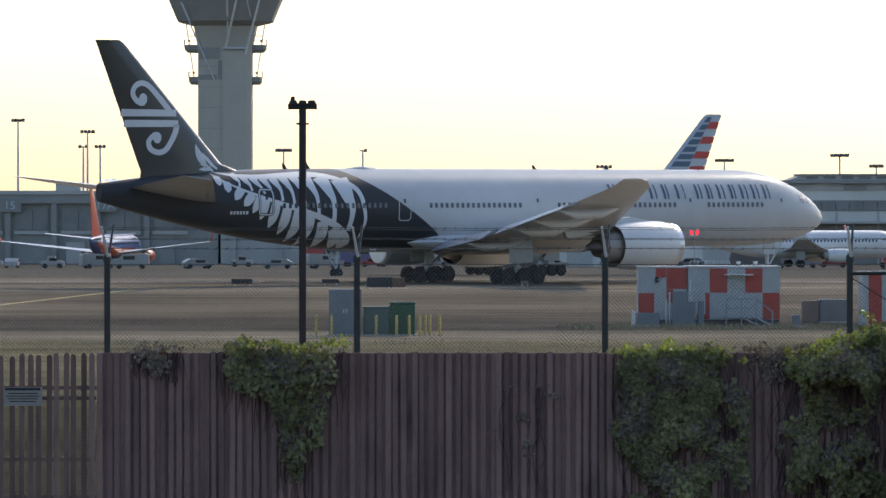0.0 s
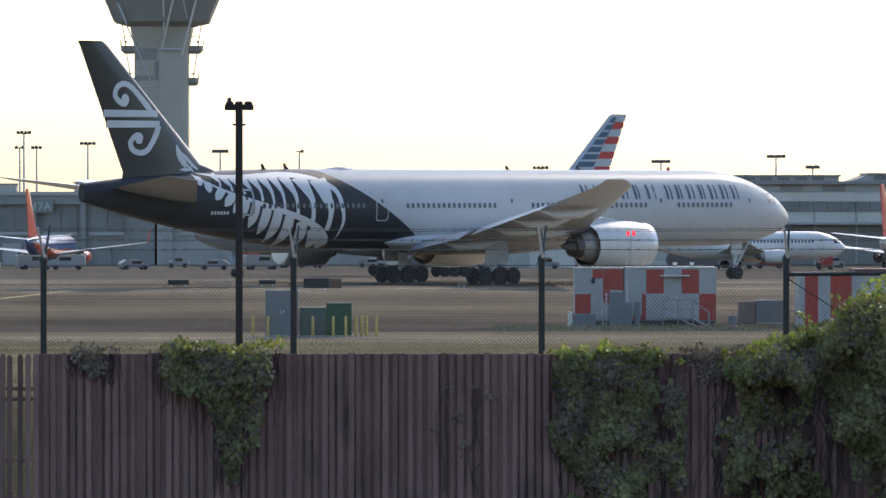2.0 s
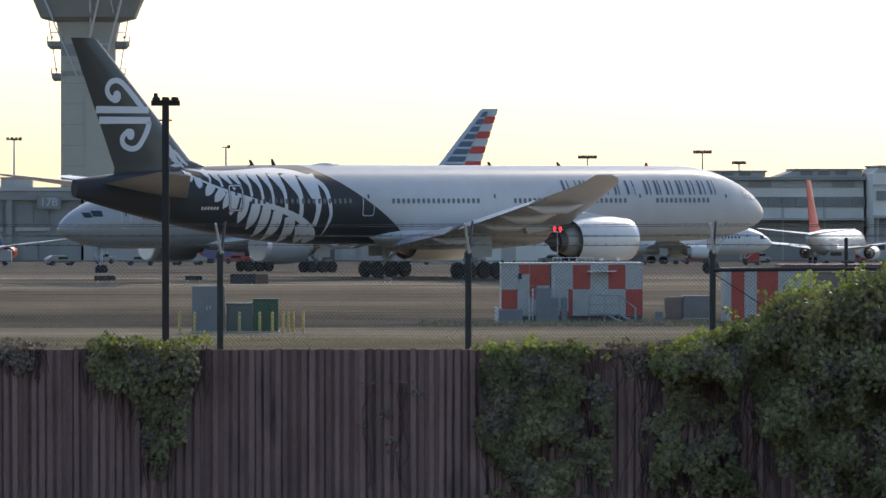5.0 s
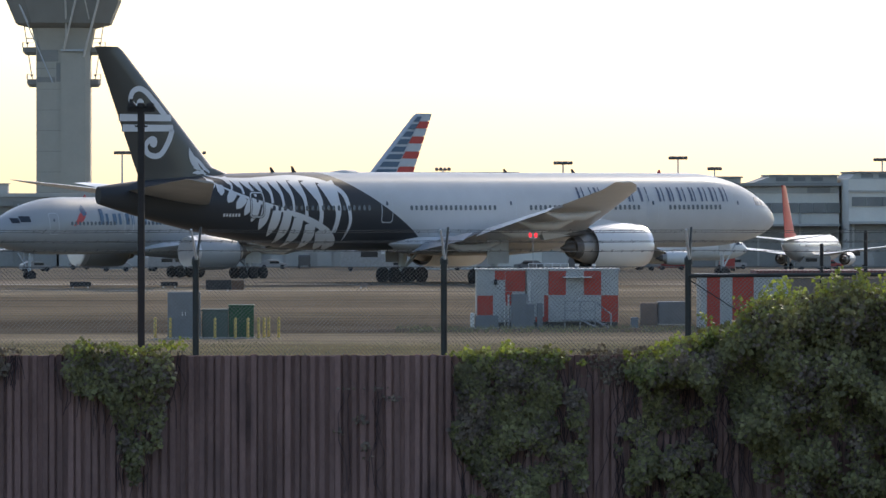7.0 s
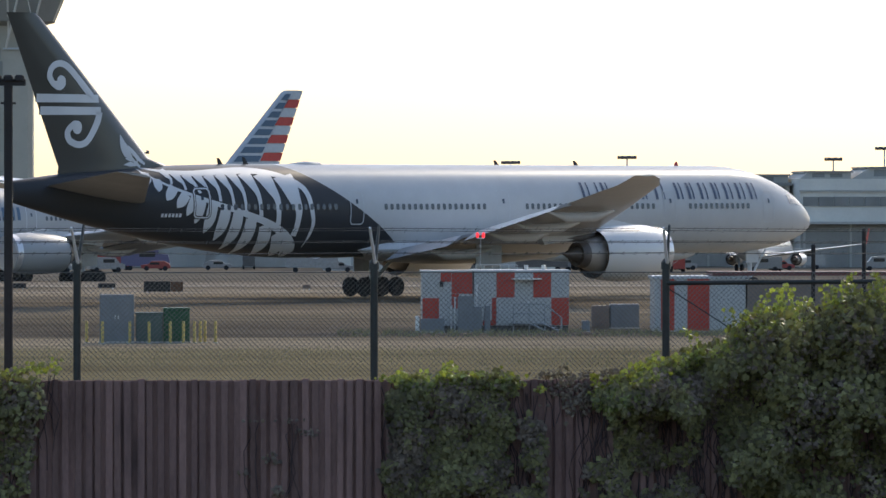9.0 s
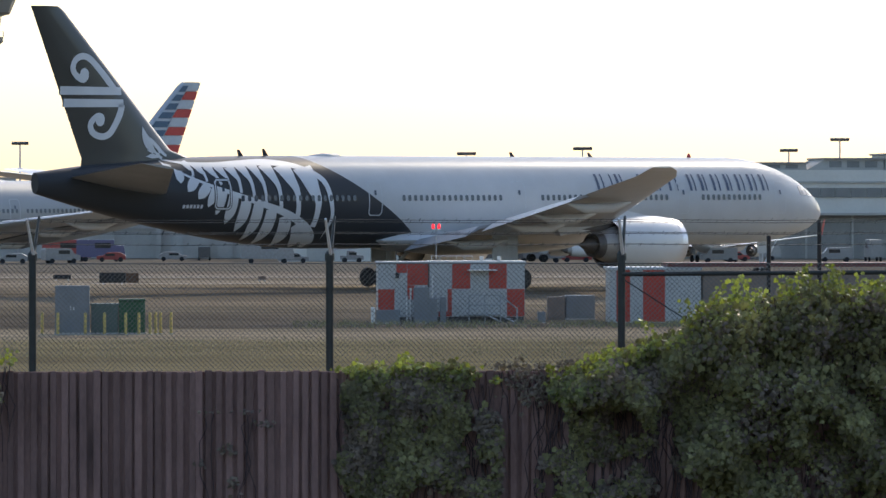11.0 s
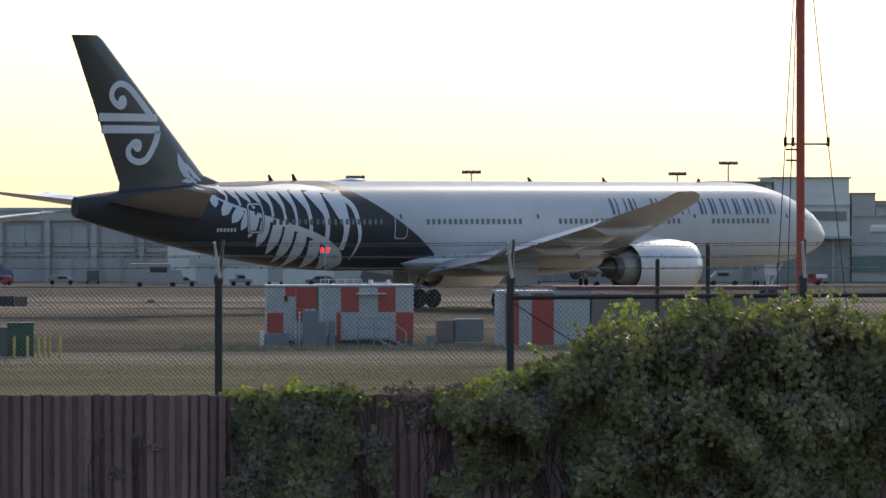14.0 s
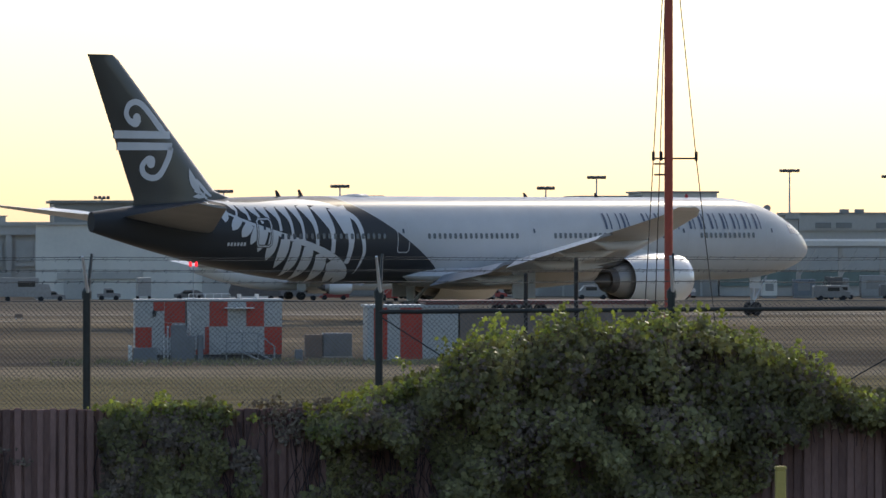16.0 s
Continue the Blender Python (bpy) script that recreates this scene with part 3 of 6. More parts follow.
def fern_airliner():
    p, hull, fin = big_twin("airliner", "fern", 0, 0, M_BODY, M_BLACK, M_WING, M_WHITEP,
                            "white and black wide-body airliner with silver fern and spiral tail, taxiing", 0.0, M_TAILSHADE)
    skin = lambda a, z: hull.side(a, z, 0.03)
    flat = fin_skin(BIG_FIN, 0.42)
    drop = 0.1
    # silver fern, in metres aft of the nose and above the ground
    stem = [(63.6, 8.6), (63.3, 8.2), (62.15, 7.6), (60.5, 6.98), (58.3, 6.32), (56.4, 5.78), (54.4, 5.16), (52.75, 4.42), (51.65, 3.65), (51.1, 3.1)]
    arch = [(63.2, 8.68), (61.95, 8.46), (60.6, 8.36), (59.3, 8.34), (57.2, 8.45), (55.1, 8.54), (53.35, 8.38), (52.2, 8.06), (51.25, 7.56), (50.85, 7.0), (50.62, 6.0), (50.42, 5.06), (50.5, 4.3), (50.6, 3.5)]
    # where the dark gaps between the upper blades begin under the arch, and the blades' ends
    gaps = [(62.2, 8.5), (61.5, 8.33), (60.68, 8.2), (59.83, 8.16), (58.98, 8.16), (58.04, 8.16), (57.06, 8.22), (56.08, 8.3), (54.85, 8.26), (53.26, 8.1), (51.42, 7.5)]
    ends = [(61.7, 7.62), (60.7, 7.26), (59.6, 7.05), (58.9, 6.78), (58.1, 6.52), (57.05, 6.22), (56.05, 5.91), (54.8, 5.53), (53.3, 4.96), (51.75, 4.24)]
    # lower leaflets: root on the stem, end, width
    lower = ((63.35, 8.4, 63.5, 7.66, 0.62), (62.76, 7.98, 62.85, 7.15, 0.68), (61.6, 7.45, 62.35, 6.6, 0.72), (60.75, 7.0, 61.55, 6.12, 0.76), (60.15, 6.78, 60.75, 5.6, 0.66), (59.6, 6.62, 60.0, 5.1, 0.74), (58.75, 6.36, 59.05, 4.48, 0.86),
             (57.75, 6.06, 57.95, 3.98, 0.92), (56.75, 5.76, 56.8, 3.4, 0.94), (55.65, 5.42, 55.55, 3.1, 1.0), (54.45, 4.98, 53.85, 2.96, 1.04), (53.3, 4.46, 52.2, 2.92, 1.0), (52.3, 3.9, 51.2, 2.9, 0.8))
    for side in (-1, 1):
        mb = MB()
        ribbon(mb, *curve(stem, [0.1, 0.14, 0.16, 0.22, 0.32, 0.4, 0.46, 0.5, 0.5, 0.3]), skin, side, fine=1)
        ribbon(mb, *curve(arch, [0.12, 0.2, 0.3, 0.36, 0.4, 0.42, 0.42, 0.42, 0.46, 0.44, 0.36, 0.3, 0.24, 0.04]), skin, side, fine=1)
        for (la, lz), (ra, rz), (ea, ez) in zip(gaps, gaps[1:], ends):
            wide, fall = la - ra, rz - ez
            ribbon(mb, *curve([((la + ra) / 2, max(lz, rz) + 0.08), (ra + 0.36 * wide, rz - 0.2 * fall), (ra + 0.16 * wide + 0.12 * (ea - ra), rz - 0.45 * fall), (ra + 0.1 * wide + 0.5 * (ea - ra), rz - 0.72 * fall), (ea + 0.06 * wide, ez)],
                              [wide * 1.0, wide * 0.62, wide * 0.34, wide * 0.24, wide * 0.26]), skin, side, fine=1)
        for xa, za, xe, ze, w in lower:
            ribbon(mb, *curve([(xa, za), (xa + (xe - xa) * 0.35, za + (ze - za) * 0.33), (xa + (xe - xa) * 0.72, za + (ze - za) * 0.7), (xe, ze)], [w * 0.86, w * 0.94, w * 0.82, w * 0.12]), skin, side, fine=1)
        # leaf that runs up on to the fin, with small leaves down its stem
        tip = MB()
        ribbon(tip, *curve([(64.7, 10.8), (64.5, 10.2), (64.15, 9.65), (63.75, 9.25)], [0.04, 0.5, 0.62, 0.2]), flat, side, fine=1)
        ribbon(tip, *curve([(63.9, 9.45), (63.5, 9.05), (63.1, 8.75)], [0.16, 0.18, 0.2]), flat, side, fine=1)
        ribbon(tip, *curve([(64.05, 10.1), (63.6, 9.65), (63.1, 9.2), (62.7, 8.92)], [0.1, 0.3, 0.26, 0.16]), flat, side, fine=1)
        for leaf, w in (([(63.6, 9.12), (63.95, 9.26), (64.3, 9.28)], 0.3), ([(63.35, 8.86), (63.9, 8.92), (64.42, 8.88)], 0.34), ([(63.35, 8.95), (63.3, 9.2), (63.4, 9.42)], 0.14)):
            ribbon(tip, leaf, [0.1, w, 0.03], flat, side, fine=4)
        part("fern_tip", tip, M_FERN, fin, "silver leaf painted on the fin")
        part("fern_emblem", mb, M_FERN, p, "silver fern painted on the black rear")
        # twin spirals on the fin
        mb = MB()
        up = [(69.42, 14.3), (69.68, 14.0), (70.2, 14.15), (70.5, 14.65), (70.25, 15.2), (69.65, 15.42), (69.0, 15.2), (68.2, 14.5), (67.45, 13.75), (66.8, 13.2)]
        ribbon(mb, *curve([(p, q - drop) for p, q in up], [0.62, 0.6, 0.42, 0.42, 0.42, 0.42, 0.44, 0.46, 0.5, 0.3], 6), flat, side, fine=1)
        ribbon(mb, [(71.35, 13.2 - drop), (66.45, 13.2 - drop)], [0.55, 0.5], flat, side, fine=20)
        ribbon(mb, [(71.05, 12.4 - drop), (66.3, 12.42 - drop)], [0.55, 0.5], flat, side, fine=20)
        low = [(68.3, 11.15), (68.2, 11.45), (68.6, 11.52), (69.0, 11.05), (68.8, 10.5), (68.15, 10.25), (67.5, 10.45), (67.0, 11.05), (66.6, 11.75), (66.42, 12.35)]
        ribbon(mb, *curve([(p, q - drop) for p, q in low], [0.55, 0.6, 0.42, 0.4, 0.42, 0.42, 0.44, 0.46, 0.5, 0.5], 6), flat, side, fine=1)
        for ca, cz in ((69.55, 14.3), (68.28, 11.28)):
            ring = [(ca + 0.36 * math.cos(k * math.pi / 8), cz - drop + 0.36 * math.sin(k * math.pi / 8)) for k in range(16)]
            f = tuple(range(16))
            mb.add([(-p, side * (flat(p, q) + 0.004), q) for p, q in ring], [f if side > 0 else f[::-1]])
        part("spiral_emblem", mb, M_FERN, fin, "pale twin spirals painted on the fin")
        # airline name as plain bars
        for a, w in ((25.15, 0.36), (24.00, 0.0), (23.20, 0.3), (20.90, 0.36), (19.55, 0.26), (17.95, 0.48), (16.00, 0.3), (14.85, 0.26), (13.55, 0.36), (12.30, 0.26), (11.05, 0.36), (9.80, 0.36), (8.55, 0.34)):
            mb = MB()
            patch(mb, a - w * 0.75 - 0.07, a - w * 0.75 + 0.07, 6.62, 7.78, skin, side, n=4)
            if w:
                patch(mb, a + w * 0.75 - 0.13, a + w * 0.75 + 0.11, 6.62, 7.78, skin, side, n=4)
            part("name_bar", mb, M_NAVY, p, "dark blue bars of painted lettering")
        mb = MB()
        for k in range(6):
            patch(mb, 61.15 + k * 0.27, 61.33 + k * 0.27, 5.5, 5.74, skin, side, n=1)
        part("registration_bars", mb, M_FERN, p, "small pale registration bars")
    return p


def striped_airliner():
    p, hull, fin = big_twin("airliner", "stripe", 5.33, 10.13, M_SILVER, M_STRGREY, M_WING, M_SILVER,
                            "silver wide-body airliner with red, white and blue striped tail, taxiing", 0.6, M_WING)
    skin = lambda a, z: hull.side(a, z, 0.03)
    for side in (-1, 1):
        le = lambda z: interp(z, [(8.75, 50.6), (9.3, 52.0), (18.2, 60.9), (18.5, 61.5)]) + 0.35
        te = lambda z: interp(z, [(8.0, 59.6), (9.3, 59.65), (18.5, 63.55)]) - 0.12
        for k in range(11):
            z0 = 8.95 + k * 0.86
            for u0, u1, za, zb, mt in ((0.0, 0.62 - 0.028 * k, z0, z0 + 0.6, M_STRBLUE), (0.64 - 0.028 * k, 1.0, z0 + 0.1, z0 + 0.9, M_STRRED if k % 2 else M_STRGREY)):
                zb = min(zb, 18.45)
                quad = [(-(le(z) + (te(z) - le(z)) * u), side * 0.4, z) for u, z in ((u0, za), (u1, za), (u1, zb), (u0, zb))]
                part("tail_stripe", MB().add(quad, [(0, 1, 2, 3) if side < 0 else (3, 2, 1, 0)]), mt, fin, "painted tail stripe")
        for k in range(8):
            mb = MB()
            a = 13.2 + k * 1.75
            patch(mb, a, a + 0.5, 6.0, 7.7 if k == 0 else 7.2, skin, side, n=4)
            patch(mb, a + 0.8, a + 1.15, 6.0, 7.2, skin, side, n=4)
            part("name_bar", mb, M_STRBLUE, p, "blue-grey bar of painted lettering")
        mb = MB()
        ribbon(mb, [(9.6, 5.9), (10.6, 6.7), (11.3, 7.5)], [0.15, 0.8, 0.6], skin, side, 0)
        ribbon(mb, [(11.2, 7.0), (11.0, 7.6), (11.2, 8.1)], [0.6, 0.7, 0.2], skin, side, 1)
        part("emblem", mb, [M_STRRED, M_STRBLUE], p, "red and blue wing emblem")
    return p


def small_twin(name, m, key, body, finm, wingm, cowl, label, belly=None, winglet=True):
    """Single-aisle twin jet."""
    p = thing(name, m, label, "airliner")
    hull = Hull(32.2, 1.95, 3.25, 2.85, 4.3, 0.35, 20.5, 5.0)
    part("fuselage", hull.mesh(28), body, p, smooth=True)
    if belly:
        mb = MB()
        for side in (-1, 1):
            ribbon(mb, [(4, 2.2), (12, 2.3), (22, 2.3), (27, 3.1), (30, 4.0)], [1.3, 1.5, 1.5, 1.2, 0.5], lambda a, z: hull.side(a, z, 0.03), side, across=5)
        part("painted_belly", mb, belly, p, "orange-red painted belly")
    for s in (-1, 1):
        w = surface("wing", [(s * y, a, b, z, t) for y, a, b, z, t in ((1.5, 11.6, 19.4, 2.2, 0.12), (5.5, 14.6, 19.3, 2.75, 0.11), (16.8, 20.3, 22.0, 4.1, 0.09))], [wingm], p, "swept wing")
        if winglet:
            part("winglet", MB().loft([aerofoil(20.3, 22.0, s * 16.8, 4.1, 0.08), aerofoil(21.6, 22.6, s * 17.5, 6.3, 0.08)]), finm, w, smooth=True)
        surface("tailplane", [(s * y, a, b, z, t) for y, a, b, z, t in ((0.4, 27.6, 31.2, 4.6, 0.1), (7.1, 31.6, 33.2, 5.4, 0.08))], [wingm], p)
        engine(p, 10.4, s * 4.83, 1.75, 0.98, 3.6, cowl, "painted engine nacelle")
        gear(p, 17.0, s * 2.86, 2.2, 0.55, 1, 0, 0.8, key, 0.14)
    gear(p, 4.0, 0, 1.8, 0.35, 1, 0, 0.4, key, 0.08)
    fin_part([(5.0, 23.0, 31.0), (5.7, 25.3, 30.9), (12.2, 30.4, 32.6), (12.5, 30.9, 32.7)], 0.24, finm, p)
    cabin_windows(p, hull, [(5.5, 25.0)], 3.75, 0.51, 0.26, 0.36)
    for side in (-1, 1):
        for a in (4.3, 27.2):
            door(p, hull, a, 2.7, 4.5, 0.85, M_LINE, side)
        mb = MB()
        patch(mb, 1.1, 2.2, 3.5, 3.95, lambda q, w: hull.side(q, w, 0.03), side, n=2)
        part("cockpit_window", mb, M_GLASSDK, p, "dark cockpit windows")
    return p


# ---- ground ----
def ground_z(y):
    return interp(y, [(-400, 5.6), (15, 5.5), (40, 4.4), (58, 3.3), (72, 3.4), (95, 3.0), (210, 0.0), (460, 0.0), (640, -2.5), (900, -5.0), (4900, -5.0)])


def ground_mat():
    """Dry verge near, then concrete aprons and asphalt taxiways lying across the view in uneven bands."""
    mt = mat("airfield_ground", (0.195, 0.174, 0.14), 1.0, var=0.35, scale=0.08, fine=1.4, bump=0.3, spec=0.0)
    N, L = mt.node_tree.nodes, mt.node_tree.links
    b = N["Principled BSDF"]
    src = b.inputs["Base Color"].links[0].from_socket
    tc = N.new("ShaderNodeTexCoord")
    sp = N.new("ShaderNodeSeparateXYZ")
    L.new(tc.outputs["Object"], sp.inputs[0])
    nz = N.new("ShaderNodeTexNoise")
    nz.inputs["Scale"].default_value = 0.05
    L.new(tc.outputs["Object"], nz.inputs["Vector"])
    wob = N.new("ShaderNodeMath")
    wob.operation = "MULTIPLY_ADD"
    wob.inputs[1].default_value = 5.0
    L.new(nz.outputs[0], wob.inputs[0])
    L.new(sp.outputs[1], wob.inputs[2])
    mr = N.new("ShaderNodeMapRange")
    mr.inputs[1].default_value, mr.inputs[2].default_value = 60.0, 700.0
    L.new(wob.outputs[0], mr.inputs[0])
    cr = N.new("ShaderNodeValToRGB")
    cr.color_ramp.interpolation = "LINEAR"
    # stops up to 160 paint shade on the ground behind the pickets
    stops = [(60, (0.055, 0.05, 0.038)), (120, (0.085, 0.08, 0.055)), (160, (0.12, 0.113, 0.075)), (215, (0.2, 0.185, 0.13)), (272, (0.19, 0.175, 0.125)), (280, (0.27, 0.25, 0.215)), (293, (0.26, 0.24, 0.205)), (296, (0.12, 0.112, 0.105)), (314, (0.115, 0.107, 0.1)), (335, (0.168, 0.153, 0.133)),
             (352, (0.235, 0.212, 0.182)), (372, (0.19, 0.17, 0.148)), (396, (0.19, 0.17, 0.148)), (405, (0.27, 0.245, 0.213)), (432, (0.31, 0.285, 0.25)), (438, (0.18, 0.162, 0.145)), (452, (0.3, 0.28, 0.26)), (520, (0.2, 0.185, 0.17)), (600, (0.17, 0.165, 0.16))]
    el = cr.color_ramp.elements
    while len(el) > 1:
        el.remove(el[-1])
    for k, (y, c) in enumerate(stops):
        e = el[0] if k == 0 else el.new((y - 60) / 640)
        e.position, e.color = (y - 60) / 640, (*c, 1)
    L.new(mr.outputs[0], cr.inputs[0])
    mul = N.new("ShaderNodeVectorMath")
    mul.operation = "MULTIPLY"
    sc = N.new("ShaderNodeVectorMath")
    sc.operation = "SCALE"
    sc.inputs["Scale"].default_value = 5.4
    L.new(src, sc.inputs[0])
    L.new(cr.outputs[0], mul.inputs[0])
    L.new(sc.outputs[0], mul.inputs[1])
    # long wheel-worn streaks and weedy patches along the bands
    mp = N.new("ShaderNodeMapping")
    mp.inputs["Scale"].default_value = (0.022, 0.3, 1.0)
    L.new(tc.outputs["Object"], mp.inputs["Vector"])
    ns = N.new("ShaderNodeTexNoise")
    ns.inputs["Scale"].default_value, ns.inputs["Detail"].default_value = 1.0, 6.0
    ns.inputs["Roughness"].default_value = 0.7
    L.new(mp.outputs[0], ns.inputs["Vector"])
    ms = N.new("ShaderNodeMapRange")
    ms.inputs[1].default_value, ms.inputs[2].default_value = 0.3, 0.7
    ms.inputs[3].default_value, ms.inputs[4].default_value = 0.62, 1.42
    L.new(ns.outputs[0], ms.inputs[0])
    st = N.new("ShaderNodeVectorMath")
    st.operation = "SCALE"
    L.new(mul.outputs[0], st.inputs[0])
    L.new(ms.outputs[0], st.inputs["Scale"])
    L.new(st.outputs[0], b.inputs["Base Color"])
    return mt


def ground():
    ys = [-400, -60, 0, 15, 40, 52, 58, 72, 82, 95, 130, 170, 210, 260, 320, 400, 460, 520, 580, 640, 700, 800, 900, 1400, 2600, 4900]
    xs = [-4900, -600, -200, -100, -40, 0, 40, 100, 200, 300, 700, 4900]
    mb = MB()
    mb.add([(x, y, ground_z(y)) for y in ys for x in xs],
           [(j * len(xs) + i, j * len(xs) + i + 1, (j + 1) * len(xs) + i + 1, (j + 1) * len(xs) + i) for j in range(len(ys) - 1) for i in range(len(xs) - 1)])
    tagged(part("ground", mb, ground_mat(), smooth=True), "airfield of dry grass, concrete and asphalt bands", "ground", kind="structure")
    paint_y, paint_w = mat("faded_yellow_line_paint", (0.5, 0.36, 0.08), 0.6, var=0.3, scale=1), mat("faded_white_line_paint", (0.55, 0.54, 0.5), 0.6, var=0.3, scale=1)
    mb = MB()
    mb.add([(-29, 352, 0.01), (-28.4, 352, 0.01), (-22.2, 412, 0.01), (-22.8, 412, 0.01)], [(0, 1, 2, 3)])
    mb.add([(-200, 418.6, 0.012), (220, 418.6, 0.012), (220, 419.2, 0.012), (-200, 419.2, 0.012)], [(0, 1, 2, 3)], 1)
    mb.add([(-200, 446, 0.012), (220, 446, 0.012), (220, 446.9, 0.012), (-200, 446.9, 0.012)], [(0, 1, 2, 3)], 1)
    tagged(part("taxiway_marking", mb, [paint_y, paint_w]), "faded yellow and white taxiway lines", "marking", kind="structure")


ground()


def verge_bank():
    """Low uneven dark bank along the paved edge."""
    mb = MB()
    n = 70
    for i in range(n + 1):
        x = 3.6 + 19.5 * i / n
        h = 0.05 + 0.13 * max(0.0, 0.5 + noise.noise(Vector((x * 0.9, 0.4, 2.0))) + 0.5 * noise.noise(Vector((x * 3.1, 1.4, 5.0)))) * min(1.0, i / 8, (n - i) / 8)
        y = 296.6 + 0.5 * noise.noise(Vector((x * 0.5, 7.0, 1.0)))
        mb.v += [(x, y - 0.5, -0.02), (x, y - 0.12, h * 0.8), (x, y + 0.7, h), (x, y + 2.4, -0.02)]
    for i in range(n):
        for k in range(3):
            mb.f.append((4 * i + k, 4 * i + 4 + k, 4 * i + 5 + k, 4 * i + 1 + k))
            mb.m.append(0)
    tagged(part("verge_bank", mb, mat("dark_bank_surface", (0.085, 0.07, 0.055), 1.0, var=0.4, scale=0.8, fine=9, bump=0.5, spec=0.1), smooth=True), "low uneven dark bank along the paved edge", "ground", kind="structure")


verge_bank()


def tufts(name, n, x0, x1, y0, y1, h, label, seed):
    rs = np.random.RandomState(seed)
    mb = MB()
    for _ in range(n):
        x, y = rs.uniform(x0, x1), rs.uniform(y0, y1)
        s, a = h * rs.uniform(0.4, 1.2), rs.uniform(0, 6.28)
        dx, dy = math.cos(a) * s * 0.35, math.sin(a) * s * 0.2
        z = ground_z(y)
        for k in range(3):
            q = rs.uniform(-0.5, 0.5, 2) * s
            mb.add([(x - dx * 0.3, y, z - 0.02), (x + dx * 0.3, y + 0.03, z - 0.02), (x + q[0], y + q[1], z + s)], [(0, 1, 2)])
    tagged(part(name, mb, mat(name + "_blade", (0.3, 0.28, 0.15), 0.8, var=0.4, scale=0.7)), label, "grass", kind="stuff")


tufts("dry_grass", 6000, -24, 40, 245, 276, 0.12, "dry yellow-green grass tufts on the verge", 3)
tufts("weeds", 1400, 6, 29, 294, 302, 0.28, "weeds round the foot of the sheds", 5)


# ---- far side of the airfield ----
def block(name, parts, label, category, m=None):
    """A building from boxes (name, low corner, high corner, material)."""
    b = thing(name, m or pose(0, 0, 0), label, category)
    for n, lo, hi, mt in parts:
        part(n, MB().box(lo, hi), mt, b)
    return b


def word(text, size, mt, parent, m):
    cu = bpy.data.curves.new("number", "FONT")
    cu.body, cu.size, cu.extrude, cu.align_x = text, size, 0.02, "CENTER"
    cu.materials.append(mt)
    ob = new("number", cu)
    ob.parent = parent
    ob.matrix_basis = m
    return ob


def terminal_dark():
    rs = random.Random(4)
    # second stretch is paler: haze over it is put into the materials
    for x0, x1, clad, pier, glass, lab in ((-150, -37, M_CONC3, M_CONC3, M_FARDARK, "dark grey terminal with gate numbers and glazed concourse"), (-36.6, 34, M_CONC2, M_CONC2, M_FARGLASS, "terminal wing in haze-paled grey with a glazed concourse")):
        b = thing("terminal", pose(0, 0, 0), lab, "building")
        part("wall", MB().box((x0, 930, -5), (x1, 960, 6.4)), clad, b)
        part("roof", MB().box((x0 - 0.2, 928.5, 6.4), (x1 + 0.2, 961, 7.0)), M_CONC2, b)
        part("fascia", MB().box((x0, 928.8, 4.9), (x1, 929.9, 6.38)), clad, b)
        x = x0 + 2
        while x < x1 - 7:
            part("pier", MB().box((x, 928.9, -5), (x + rs.choice((0.5, 0.9)), 929.95, 4.88)), pier, b)
            part("window", MB().box((x + 1.6, 929.7, 0.6), (x + 4.4, 929.96, 3.9)), glass, b)
            part("window", MB().box((x + 4.5, 929.7, 0.6), (x + 7.0, 929.96, 3.9)), glass, b)
            part("spandrel", MB().box((x + 1.4, 929.5, -0.2), (x + 7.1, 929.94, 0.4)), M_CONC2, b)
            if rs.random() < 0.55:
                part("door", MB().box((x + 2.4, 929.6, -5), (x + 2.4 + rs.uniform(2, 3.6), 929.95, rs.uniform(-2.2, -1.2))), rs.choice((M_CONC2, M_FARGLASS, clad)), b)
            x += 7.6
        for px, text in ((-71.2, "15"), (-55.5, "17A"), (-42.2, "17B")):
            if x0 < px < x1:
                sign = part("gate_sign", MB().box((px - 1.9, 928.4, 3.5), (px + 1.9, 928.78, 5.7)), M_TOWER2, b, "dark gate number sign")
                word(text, 1.9, M_STRGREY, sign, pose(px, 928.38, 3.95, 90, 0, 0))
        for px, w, h in ((-92, 5, 1.3), (-64, 4, 1.2), (-50.4, 5.2, 1.5), (-33, 6, 1.0), (-20, 3, 1.5), (4, 7, 0.9)):
            if x0 < px < x1:
                part("roof_plant", MB().box((px, 934, 7.0), (px + w, 938, 7.0 + h)), M_CONC2, b)
                part("plant_roof", MB().box((px - 0.3, 933.7, 7.0 + h), (px + w + 0.3, 938.3, 7.15 + h)), M_CONC3, b)


